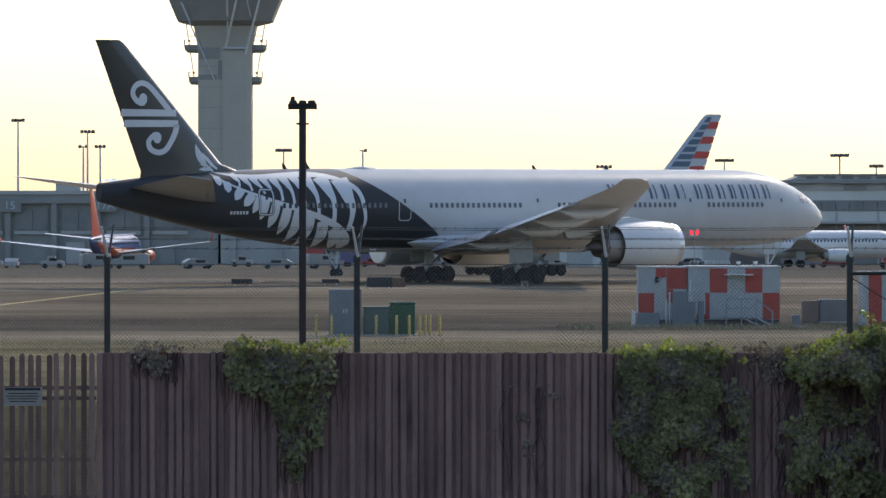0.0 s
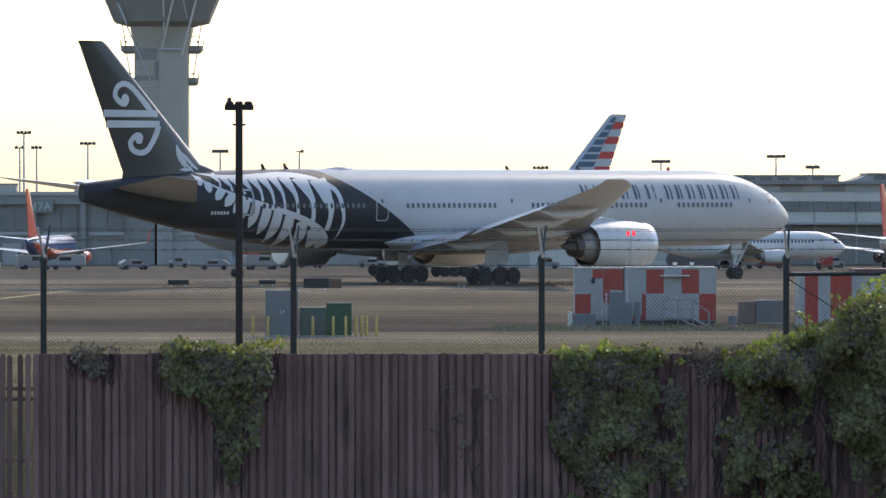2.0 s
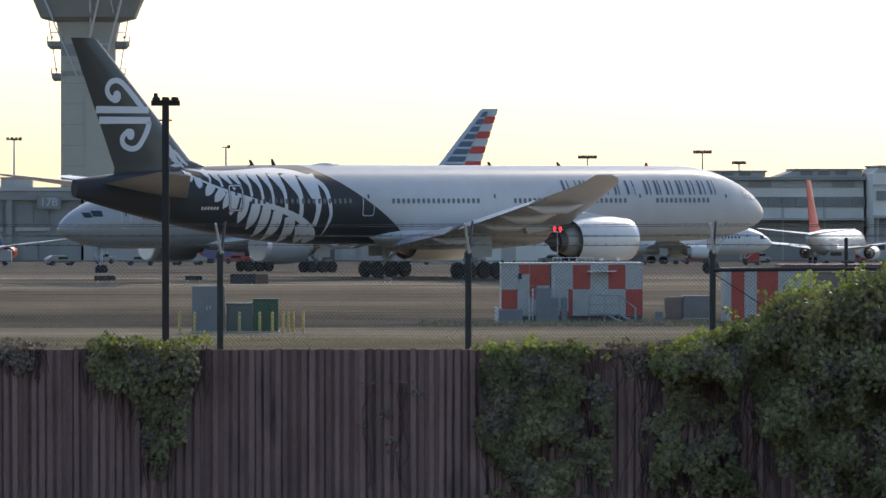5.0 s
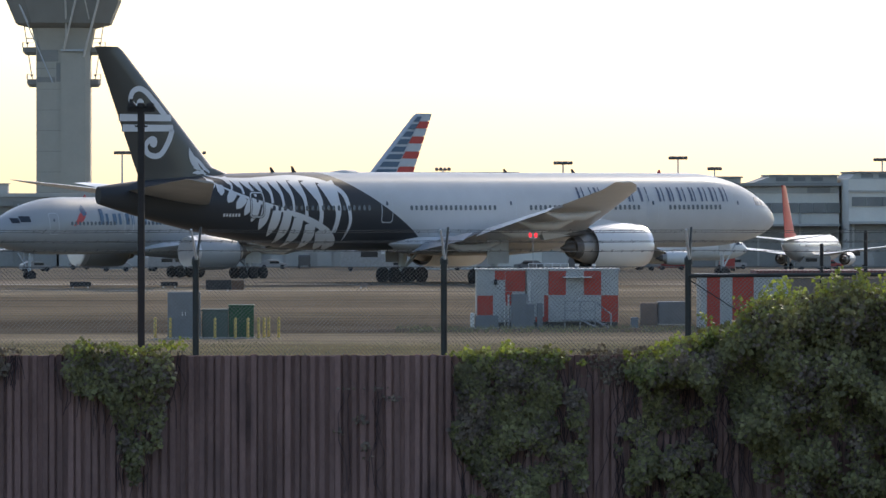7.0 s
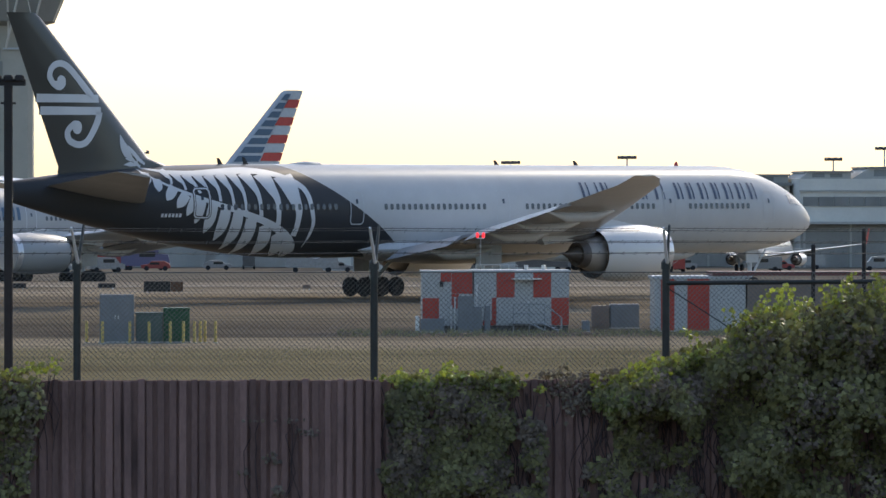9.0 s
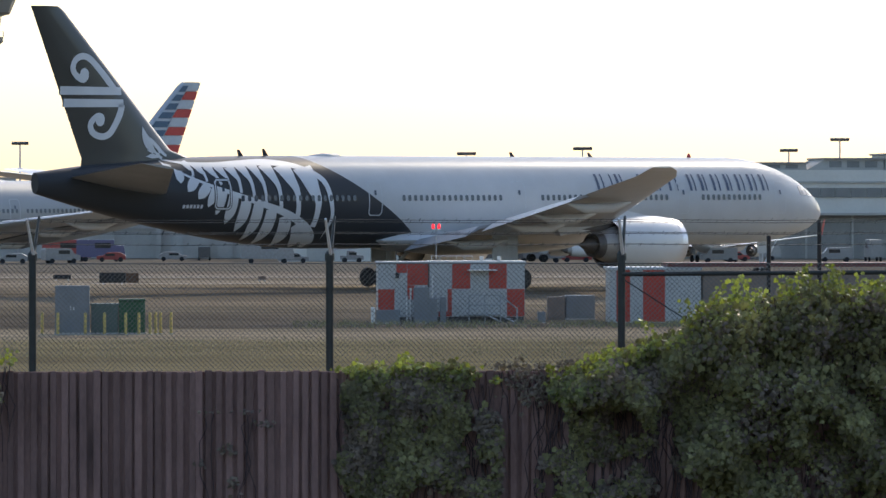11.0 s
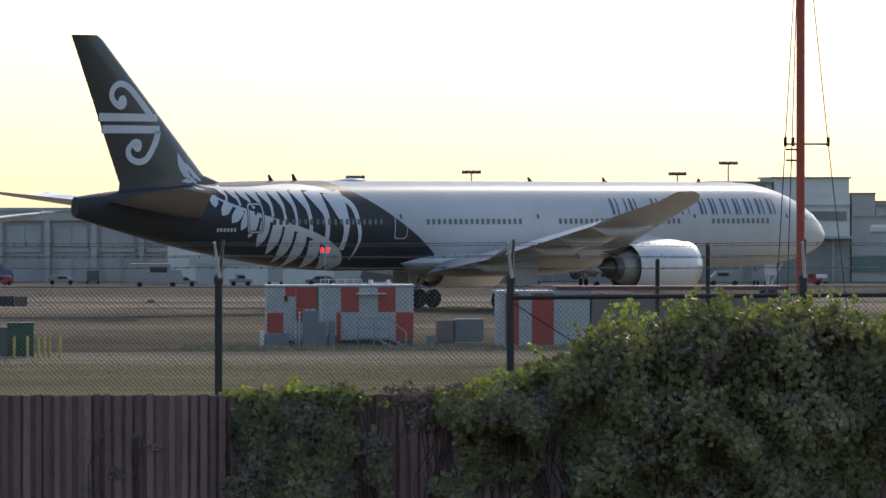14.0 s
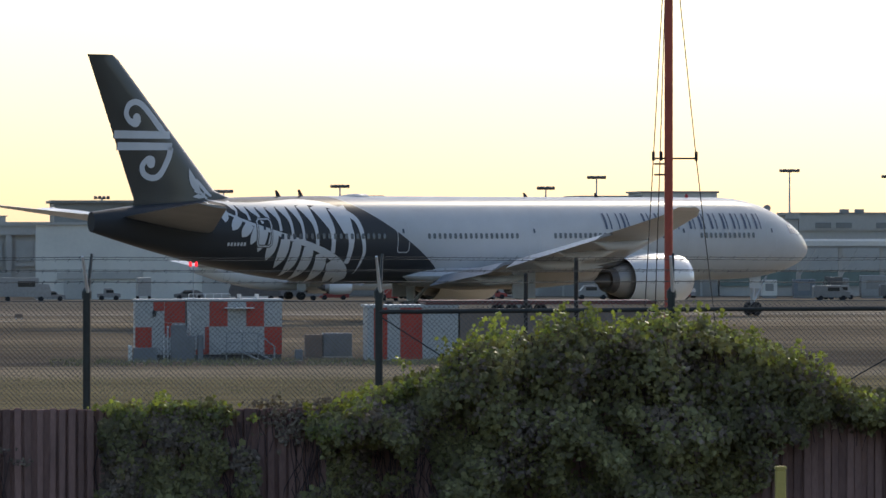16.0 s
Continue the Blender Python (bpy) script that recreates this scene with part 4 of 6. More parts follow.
def sloped_block(b, x0, x1, y0, y1, z0, z1, cut, mt):
    """Roof storey with a slanted end, a dark eave and louvred openings."""
    part("roof_storey", MB().add([(x0, y0, z0), (x1, y0, z0), (x1, y1, z0), (x0, y1, z0), (x0 + cut, y0, z1), (x1, y0, z1), (x1, y1, z1), (x0 + cut, y1, z1)],
         [(0, 1, 5, 4), (1, 2, 6, 5), (2, 3, 7, 6), (3, 0, 4, 7), (4, 5, 6, 7)]), mt, b)
    part("eave", MB().box((x0 + cut - 0.3, y0 - 0.6, z1), (x1 + 0.3, y1, z1 + 0.28)), M_CONC3, b)
    x = x0 + cut + 0.8
    while x < x1 - 2.4:
        part("louvre", MB().box((x, y0 - 0.12, z0 + 0.25 * (z1 - z0)), (x + 2.0, y0 - 0.003, z0 + 0.85 * (z1 - z0))), M_FARDARK, b)
        x += 2.9


def terminal_pale():
    b = thing("terminal", pose(0, 0, 0), "pale banded concrete terminal with dark glazing", "building")
    part("wall", MB().box((36, 931, -5), (92, 965, 8.2)), M_CONC, b)
    part("eave", MB().box((35.5, 929.5, 8.2), (92.2, 966, 8.7)), M_CONC3, b)
    part("clerestory", MB().box((36.2, 930.7, 7.0), (91.8, 930.98, 8.1)), M_CONC2, b)
    part("canopy", MB().box((36.2, 927, 1.6), (91.8, 930.9, 1.95)), M_CONC2, b)
    # flat dark slab in place of a recess: canopy shade as colour
    part("undercroft_shade", MB().box((36.2, 930.4, -5), (91.8, 930.96, 1.58)), M_CONC3, b)
    for i in range(8):
        x = 37 + i * 6.9
        part("column", MB().box((x, 930.1, -5), (x + 0.35, 930.4, 3.6)), M_CONC2, b)
        for k in range(3):
            part("window", MB().box((x + 0.1 + k * 2.28, 930.6, 3.75), (x + 2.3 + k * 2.28, 930.97, 5.4)), M_FARDARK, b)
        if i % 3:
            part("plant_louvre", MB().box((x + 1.4, 930.5, 7.1), (x + 5.2, 930.68, 8.0)), M_CONC3, b)
    sloped_block(b, 57, 76, 934, 950, 8.72, 9.5, 2.2, M_CONC2)
    sloped_block(b, 78, 92, 934, 950, 8.72, 9.8, 3.0, M_CONC2)


def terminal_tall():
    """Taller end of the pale terminal with its stepped roof."""
    b = thing("terminal", pose(0, 0, 0), "taller pale banded terminal end with stepped roof", "building")
    part("wall", MB().box((92.5, 920, -5), (126, 950, 9.3)), M_CONC, b)
    part("string_course", MB().box((92.4, 919.6, 7.2), (126.1, 919.96, 7.5)), M_CONC2, b)
    part("canopy", MB().box((92.5, 917, 2.0), (126, 919.9, 2.4)), M_CONC2, b)
    # again a dark slab painted for the shade beneath the canopy
    part("undercroft_shade", MB().box((92.6, 919.5, -5), (125.9, 919.97, 1.98)), M_CONC3, b)
    for i in range(13):
        x = 93 + i * 2.5
        part("window", MB().box((x, 919.7, 4.9), (x + 2.42, 919.97, 6.4)), M_FARDARK, b)
        if i % 3 == 0:
            part("column", MB().box((x, 919.1, -5), (x + 0.35, 919.45, 1.98)), M_CONC2, b)
    sloped_block(b, 92.7, 101, 922, 945, 9.3, 10.3, 1.2, M_CONC2)
    sloped_block(b, 101.1, 113.6, 922, 945, 9.3, 11.0, 2.8, M_CONC2)
    part("lift_housing", MB().box((113.8, 921, 9.3), (126, 940, 11.7)), M_CONC, b)
    part("lift_housing_roof", MB().box((113.4, 920.6, 11.7), (126.3, 940.4, 12.0)), M_CONC3, b)


def concourse():
    """Stepped dark-topped concourse with a pale raised walkway on columns before it."""
    b = thing("concourse", pose(0, 0, 0), "stepped grey concourse with louvred upper band", "building")
    part("wall", MB().box((126.4, 921, -5), (190, 945, 5.6)), M_CONC2, b)
    for x0, x1, z1 in ((126.4, 130.2, 9.2), (130.3, 131.9, 7.2), (132, 137, 7.9), (137.1, 139.2, 7.3), (139.3, 190, 8.3)):
        part("upper_storey", MB().box((x0, 920.5, 5.6), (x1, 944, z1)), M_CONC2, b)
        part("parapet", MB().box((x0 - 0.1, 920.2, z1), (x1 + 0.1, 944.2, z1 + 0.25)), M_CONC3, b)
    for x in (133, 142, 145.4, 152, 158.6, 163, 171):
        part("louvre", MB().box((x, 920.3, 6.0), (x + 2.6, 920.48, 6.9)), M_FARDARK, b)
    for x in (147, 149.5, 161):
        part("roof_unit", MB().box((x, 925, 8.55), (x + 1.3, 927, 9.1), 0, 0.1), M_CONC3, b)
    part("lower_band", MB().box((126.5, 920.6, -3.4), (190, 920.97, -0.9)), M_GREENWALL, b)
    d = thing("dish_antenna", pose(134.6, 924, 8.15), "grey satellite dish on a roof post", "antenna")
    part("post", MB().tube([(0, 0, 0), (0, 0, 0.7)], 0.12, 8), M_STRGREY, d)
    part("dish", MB().tube([(-0.1, -0.5, 1.0), (0.0, -0.35, 0.95), (0.2, 0.0, 0.9), (0.3, 0.1, 0.88)], [0.7, 0.6, 0.25, 0.05], 16), M_CONC3, d, smooth=True)
    w = thing("raised_walkway", pose(0, 0, 0), "long pale raised walkway on grey columns", "walkway")
    part("tube", MB().loft([[(x, 884 + p, q) for p, q in ((0, 3.3), (0.0, 4.0), (0.5, 4.35), (2.6, 4.35), (3.0, 4.0), (3.0, 3.3))][::-1] for x in (124.5, 184)]), M_CONC, w)
    # dark strip stands in for the shadow under the walkway
    part("soffit_shade", MB().box((124.6, 884.2, 2.9), (184, 886.8, 3.28)), M_CONC3, w)
    for k in range(9):
        part("column", MB().box((127 + k * 6.6, 885, ground_z(885)), (127.6 + k * 6.6, 885.8, 2.9)), M_CONC2, w)
        part("bracing", MB().tube([(127.3 + k * 6.6, 884.8, -1.5), (130 + k * 6.6, 884.8, 2.8)], 0.14, 6), M_CONC2, w)
    rs = random.Random(9)
    for k in range(8):
        x = 127.5 + k * 5.6 + rs.uniform(0, 1.5)
        h = rs.uniform(2.4, 3.6)
        c = thing("ground_unit", pose(x, 878, ground_z(878)), "pale boxy ground equipment unit beside the concourse", "equipment", "ground units at the concourse")
        wd = rs.uniform(1.0, 2.2)
        mt = rs.choice((M_CONC, M_CONC2, M_GREYCAB, M_VEHW))
        part("body", MB().box((-wd, -0.8, 0.4), (wd, 0.8, h), 0, 0.1), mt, c)
        part("skid", MB().box((-wd * 0.9, -0.7, 0), (wd * 0.9, 0.7, 0.4)), M_CONC3, c)
        part("hatch", MB().box((-wd * 0.6, -0.84, h * 0.4), (wd * 0.5, -0.803, h * 0.8)), M_CONC3, c)


def far_buildings():
    block("hangar", [("wall", (17.6, 870, -5), (36, 905, 9.9), M_CONC3), ("roof", (17, 869, 9.9), (36.5, 906, 10.3), M_CONC3), ("annex", (14.8, 868, -5), (50, 869.9, 6.6), M_CONC),
                         ("annex_roof", (14.4, 867.5, 6.6), (50.4, 869.95, 6.95), M_CONC2), ("door_band", (18, 867.6, -1.6), (31, 867.98, -0.6), M_CONC2), ("doorway", (19, 867.6, -5), (23, 867.98, -1.7), M_CONC2), ("doorway", (40, 867.6, -5), (45, 867.98, -0.5), M_CONC2)],
          "grey steel hangar with a pale lower annex", "hangar")
    block("far_block", [("wall", (-10, 1400, -5), (14, 1420, 4.4), M_CONC), ("upper_wall", (-6, 1402, 4.4), (-1, 1410, 6.6), M_CONC2), ("roof", (-10.3, 1399.5, 4.4), (-6.2, 1420, 4.7), M_CONC3)], "low pale block in the far distance", "building")
    t = thing("storage_tank", pose(11.5, 1200, -5), "round pale storage tanks in the far distance", "tank")
    part("shell", MB().tube([(0, 0, 0), (0, 0, 9.2), (0, 0, 9.7)], [3.0, 3.0, 0.6], 24), M_CONC, t, smooth=True)
    part("rim", MB().tube([(0, 0, 8.9), (0, 0, 9.25)], 3.08, 24), M_CONC2, t)


def tower():
    t = thing("control_tower", pose(-42.3, 1100, -5), "tall grey airport control tower with white struts and ring platforms", "control tower")
    square = lambda r, z, c=0.9: [(x, y, z) for x, y in ((-r + c, -r), (r - c, -r), (r, -r + c), (r, r - c), (r - c, r), (-r + c, r), (-r, r - c), (-r, -r + c))]
    part("shaft", MB().loft([square(5.2, 0), square(5.2, 39.4), square(5.45, 41.0), square(6.0, 43.9)]), M_TOWER, t)
    for x0, x1, z0, z1 in ((-5.0, -0.9, 37.4, 43.2), (-1.3, -0.5, 33.5, 37.2), (-5.0, -1.5, 33.4, 34.4)):
        part("recess_panel", MB().box((x0, -5.24, z0), (x1, -5.203, z1)), M_TOWER2, t)
    part("shaft_rib", MB().box((-0.4, -5.55, 0), (4.3, -5.21, 39.2)), M_TOWER, t)
    for z in range(4, 39, 4):
        part("panel_joint", MB().box((-5.1, -5.225, z), (-0.42, -5.202, z + 0.08)), M_TOWER2, t)
    part("cab_floor", MB().loft([square(6.02, 43.95, 2), square(9.1, 44.75, 3.2)]), M_TOWER2, t)
    part("cab_tier", MB().loft([square(9.1, 44.78, 3.2), square(10.9, 49.2, 3.8), square(11.5, 52.0, 4)]), M_TOWER2, t)
    part("cab_roof", MB().loft([square(11.7, 52.05, 4), square(11.7, 53, 4)]), M_TOWER, t)
    for z, r in ((33.3, 7.15), (39.5, 8.0)):
        for s in (-1, 1):
            bl = part("ring_platform", MB().loft([[(s * (5.22 + q * (r - 5.22) * k), y * k, zz) for q, y in ((0, -3), (0.8, -2.6), (1, -1.4), (1, 1.4), (0.8, 2.6), (0, 3))] for zz, k in ((z - 0.75, 0.75), (z - 0.2, 0.97), (z + 0.75, 1.0))]), M_TOWER2, t)
            rail = MB().tube([(s * r, -1.6, z + 1.7), (s * r, 1.6, z + 1.7)], 0.05, 6)
            for y in (-1.5, 0, 1.5):
                rail.tube([(s * r, y, z + 0.7), (s * r, y, z + 1.8)], 0.05, 6)
            part("rail", rail.tube([(s * 5.6, -1.6, z + 1.6), (s * r, -1.6, z + 1.7)], 0.04, 6), M_STRGREY, bl)
            part("floodlight", MB().box((s * (r - 1.0) - 0.2, -2.2, z + 1.3), (s * (r - 1.0) + 0.2, -1.8, z + 1.7), 0, 0.05), M_LAMP, bl)
    part("bracket", MB().box((-0.4, -6.3, 39.4), (4.4, -5.56, 39.75)), M_STRGREY, t, "pale ledge at the struts' feet")
    for (x0, y0, z0), (x1, y1, z1), r, mt in (((0.2, -6.3, 39.7), (2.7, -11.9, 49.3), 0.24, M_STRUT), ((0.7, -6.3, 41.5), (0.7, -11.9, 49.3), 0.2, M_STRUT), ((4.0, -6.3, 38.3), (7.2, -11.9, 49.6), 0.24, M_STRUT), ((5.2, -9.5, 45.5), (4.4, -11.9, 49.4), 0.12, M_STRUT),
                                            ((-8.2, -10.8, 48.2), (-2.0, -5.6, 33.4), 0.12, M_STRGREY), ((-8.0, -10.8, 48.0), (-6.6, -10, 44.8), 0.14, M_STRGREY)):
        part("strut", MB().tube([(x0, y0, z0), (x1, y1, z1)], r, 8), mt, t, "pale diagonal strut")
    for s in (-1, 1):
        part("strut", MB().tube([(s * 7.7, -1, 44.7), (s * 6.1, -1, 34.0)], 0.1, 6), M_STRGREY, t)
        part("strut", MB().tube([(s * 7.3, -1, 42.0), (s * 5.6, -1, 42.0)], 0.1, 6), M_STRGREY, t)


def lamp_mast(m, h, heads, w):
    p = thing("light_mast", m, "slim grey apron light mast with a bar of floodlights", "light mast", "apron light masts")
    part("pole", MB().tube([(0, 0, 0), (0, 0, h)], [0.26, 0.14], 8), M_STRGREY, p, smooth=True)
    part("crossbar", MB().box((-w / 2, -0.12, h - 0.15), (w / 2, 0.12, h + 0.05)), M_LAMP, p)
    lamp = MB().box((-0.28, -0.35, -0.22), (0.28, 0.35, 0.2), 0, 0.06).mesh("floodlight", [M_LAMP])
    for i in range(heads):
        part("floodlight", lamp, None, p, at=pose((i / (heads - 1) - 0.5) * (w - 0.4) if heads > 1 else 0.5, 0, h + 0.05, 18 * (-1) ** i, 0, 0))


def lamp_masts():
    for x, y, z, n, w in ((-75.2, 1000, 19.4, 4, 2.2), (-62.9, 1000, 17.4, 4, 2.4), (-63.9, 1004, 14.8, 2, 1.6), (-60.9, 1004, 14.8, 3, 1.8), (-51.6, 1000, 15.5, 4, 2.6), (-28.2, 1000, 14.1, 6, 2.8), (-14.2, 1000, 14.1, 1, 1.2),
                          (28.5, 1000, 11.2, 4, 2.6), (49.8, 1000, 12.3, 6, 3.2), (70.2, 1000, 13.2, 6, 3.2), (76.7, 1000, 11.3, 5, 2.4), (106.5, 1000, 12.9, 6, 3.0), (115.5, 1000, 14.8, 6, 3.2), (149.8, 1000, 16.0, 6, 3.4), (168, 1000, 15.0, 6, 3.4)):
        lamp_mast(pose(x, y, ground_z(y)), z - ground_z(y), n, w)


def service_vehicle(m, kind, label):
    """Van, box truck, tug or car on the apron, side on."""
    p = thing("service_vehicle", m, label, "vehicle", "vehicles on the apron")
    body = {0: M_VEHW, 1: M_VEHD, 2: M_VEHR, 3: M_VIOLET}[kind[1]]
    if kind[0] == "van":
        ln, sec = 5.2, [(-2.6, 0.45), (2.6, 0.45), (2.6, 1.15), (1.75, 1.35), (1.2, 2.1), (-2.5, 2.15), (-2.6, 1.9)]
    elif kind[0] == "truck":
        ln, sec = 7.5, [(-3.7, 0.7), (3.7, 0.6), (3.7, 1.5), (3.4, 2.4), (2.0, 2.5), (2.0, 3.3), (-3.7, 3.3)]
    elif kind[0] == "tug":
        ln, sec = 3.4, [(-1.7, 0.4), (1.7, 0.4), (1.7, 1.0), (0.5, 1.1), (0.4, 1.75), (-0.7, 1.75), (-0.8, 1.0), (-1.7, 1.0)]
    else:
        ln, sec = 4.5, [(-2.2, 0.35), (2.2, 0.35), (2.2, 0.85), (1.2, 0.98), (0.6, 1.45), (-1.3, 1.45), (-2.1, 0.98)]
    wd = 0.95
    rings = [[(x, y, z) for x, z in sec] for y in (-wd, wd)]
    part("body", MB().loft([r[::-1] for r in rings]), body, p)
    hi = max(z for _, z in sec)
    part("window", MB().box((-ln * 0.12, -wd - 0.02, hi * 0.62), (ln * 0.2, wd + 0.02, hi * 0.86)), M_GLASSDK, p)
    tyre = MB().tube([(0, -0.14, 0), (0, 0.14, 0)], 0.36, 12).mesh("wheel", [M_RUBBER])
    for sx in (-1, 1):
        for sy in (-1, 1):
            part("wheel", tyre, None, p, at=pose(sx * ln * 0.31, sy * (wd - 0.1), 0.36))


def vehicles():
    rs = random.Random(11)
    labels = {0: "white", 1: "dark", 2: "red"}
    for i in range(44):
        x = -110 + i * 6.7 + rs.uniform(-1.5, 1.5)
        y = rs.uniform(800, 905)
        k = (rs.choice(("van", "truck", "tug", "car", "car")), rs.choice((0, 0, 1, 1, 2)))
        service_vehicle(pose(x, y, ground_z(y), 0, 0, rs.choice((0, 180, 90, 20))), k, labels[k[1]] + " airport service " + {"van": "van", "truck": "box truck", "tug": "baggage tug", "car": "car"}[k[0]] + " parked on the apron")


# two box trucks added in place of unidentified coloured shapes
service_vehicle(pose(-12.2, 870, ground_z(870)), ("truck", 3), "violet-blue box truck added to fill the far apron")
service_vehicle(pose(-17.5, 874, ground_z(874)), ("truck", 2), "red box truck added to fill the far apron")
terminal_dark()
terminal_pale()
terminal_tall()
concourse()
far_buildings()
tower()
lamp_masts()
vehicles()
small_twin("airliner", pose(-49.5, 905, -5, 0, 0, 81), "parked", M_BLUE, M_ORANGE, M_WING, M_ORANGE, "blue single-aisle airliner with an orange-red tail, parked", M_ORANGE)
small_twin("airliner", pose(82.5, 842, -4.3, 0, 0, 71), "parked", M_WHITEP, M_STRRED, M_WING, M_WHITEP, "white single-aisle airliner with a red tail, parked")
small_twin("airliner", pose(66, 800, -3.75, 0, 0, 14), "parked", M_WHITEP, M_WHITEP, M_WING, M_WHITEP, "plain white single-aisle airliner, parked")

JET = fern_airliner()
JET_B = striped_airliner()


# ---- middle of the airfield ----
def taxi_sign(m, w, h, mt, label, end=None):
    p = thing("taxiway_sign", m, label, "sign", "taxiway signs")
    part("board", MB().box((-w / 2, -0.12, 0.12), (w / 2, 0.12, h), 0, 0.03), mt, p)
    if end:
        part("end_board", MB().box((w * 0.5 + 0.02, -0.12, 0.12), (w * 0.98, 0.12, h * 0.97), 0, 0.03), end, p, "reddish-brown end board")
    for x in (-w * 0.35, w * 0.35):
        part("foot", MB().box((x - 0.05, -0.05, 0), (x + 0.05, 0.05, 0.13)), M_STEEL, p)


taxi_sign(pose(-15.3, 430, 0), 1.6, 0.5, M_DARK, "low black taxiway sign on short feet")
taxi_sign(pose(-8.6, 432, 0), 1.3, 0.45, M_DARK, "low black taxiway sign on short feet")
taxi_sign(pose(-4.65, 416, 0), 1.9, 0.85, M_DARK, "long dark taxiway sign with a reddish end", mat("dark_red_board", (0.13, 0.07, 0.04), 0.5, var=0.3))
taxi_sign(pose(6.2, 428, 0), 0.6, 0.4, M_TAN, "small pale taxiway marker")


def sheds():
    Y = 322.5
    b = thing("checkered_shed", pose(0, 0, 0), "equipment shed painted in red and white checks", "shed")
    part("wall", MB().box((13.68, Y, 0.32), (18.55, Y + 3.0, 3.05)), M_WHITE, b)
    part("roof", MB().box((13.66, Y - 0.08, 3.05), (18.62, Y + 3.1, 3.16), 0, 0.03), M_WHITE, b)
    part("plinth", MB().box((13.72, Y + 0.06, 0), (18.5, Y + 3.0, 0.318)), M_PLINTHSHADE, b)
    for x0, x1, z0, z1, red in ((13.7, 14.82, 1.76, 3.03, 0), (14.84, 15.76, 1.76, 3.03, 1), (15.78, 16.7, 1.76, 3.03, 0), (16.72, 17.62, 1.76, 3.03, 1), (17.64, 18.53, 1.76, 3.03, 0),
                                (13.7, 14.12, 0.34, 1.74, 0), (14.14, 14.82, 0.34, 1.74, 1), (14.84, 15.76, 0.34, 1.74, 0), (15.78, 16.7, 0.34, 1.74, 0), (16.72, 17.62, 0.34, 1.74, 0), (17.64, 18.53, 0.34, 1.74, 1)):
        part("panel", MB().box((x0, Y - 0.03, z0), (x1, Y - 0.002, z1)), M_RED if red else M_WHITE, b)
    part("side_door", MB().box((13.95, Y - 0.07, 0.6), (14.6, Y - 0.032, 2.75), 0, 0.01), M_WHITE, b, "grey-white steel door")
    part("door", MB().box((15.76, Y - 0.07, 0.55), (16.55, Y - 0.032, 2.5), 0, 0.01), M_WHITE, b, "white steel door")
    part("door_handle", MB().box((16.4, Y - 0.13, 1.5), (16.48, Y - 0.07, 1.6)), M_STEEL, b)
    part("door_canopy", MB().box((15.6, Y - 0.75, 2.68), (17.1, Y - 0.035, 2.74)), M_STEEL, b, "thin canopy over the door")
    for x in (16.4, 17.3):
        part("roof_vent", MB().tube([(x, Y + 1, 3.16), (x, Y + 1, 3.4)], [0.09, 0.12], 8), M_STEEL, b)
    a = thing("checkered_annex", pose(0, 0, 0), "smaller red and white checked equipment shed", "shed")
    part("wall", MB().box((11.05, Y + 0.25, 0.3), (13.64, Y + 2.6, 3.06)), M_WHITE, a)
    part("roof", MB().box((11.0, Y + 0.15, 3.06), (13.63, Y + 2.7, 3.14)), M_WHITE, a)
    part("plinth", MB().box((11.1, Y + 0.35, 0), (13.6, Y + 2.5, 0.3)), M_PLINTHSHADE, a)
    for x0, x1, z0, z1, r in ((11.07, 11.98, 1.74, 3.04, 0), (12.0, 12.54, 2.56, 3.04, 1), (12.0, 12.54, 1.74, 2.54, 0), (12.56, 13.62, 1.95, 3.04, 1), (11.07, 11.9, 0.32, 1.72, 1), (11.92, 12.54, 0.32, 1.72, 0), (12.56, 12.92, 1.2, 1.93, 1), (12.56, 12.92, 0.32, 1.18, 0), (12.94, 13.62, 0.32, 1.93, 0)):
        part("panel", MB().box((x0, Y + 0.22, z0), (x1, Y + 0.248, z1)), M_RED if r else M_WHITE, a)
    part("wall_lamp", MB().box((11.95, Y + 0.0, 2.3), (12.12, Y + 0.218, 2.58), 0, 0.03), M_DARK, a)
    # red obstruction lights on a slim mast over the roof
    o = thing("obstruction_light", pose(14.04, Y + 0.5, 3.16), "twin red obstruction lights glowing on a slim mast", "warning light")
    part("mast", MB().tube([(0, 0, 0), (0, 0, 1.62)], 0.022, 8), M_RAIL, o)
    part("arm", MB().box((-0.2, -0.03, 1.6), (0.2, 0.03, 1.65)), M_STEEL, o)
    for x in (-0.15, 0.15):
        part("lamp", MB().tube([(x, 0, 1.65), (x, 0, 1.72), (x, 0, 1.86), (x, 0, 1.92)], [0.06, 0.085, 0.08, 0.03], 10), M_REDLAMP, o, "glowing red lens", smooth=True)
    # low railing on the roof
    r = thing("roof_railing", pose(0, 0, 3.16), "thin bare steel railing along the shed roof", "railing")
    for k in range(6):
        part("post", MB().tube([(13.8 + k * 0.42, Y + 0.3, 0), (13.8 + k * 0.42, Y + 0.3, 0.26)], 0.02, 6), M_STEEL, r)
    part("rail", MB().tube([(13.8, Y + 0.3, 0.26), (15.9, Y + 0.3, 0.26)], 0.02, 6), M_STEEL, r)
    # steps and rails before the door
    s = thing("entrance_steps", pose(0, 0, 0), "grey steel landing with steps and handrails", "steps")
    part("landing", MB().box((15.6, Y - 1.2, 0.42), (17.3, Y - 0.06, 0.5)), M_RAIL, s)
    for x in (15.65, 16.45, 17.25):
        part("post", MB().tube([(x, Y - 1.15, 0), (x, Y - 1.15, 1.45)], 0.035, 8), M_RAIL, s)
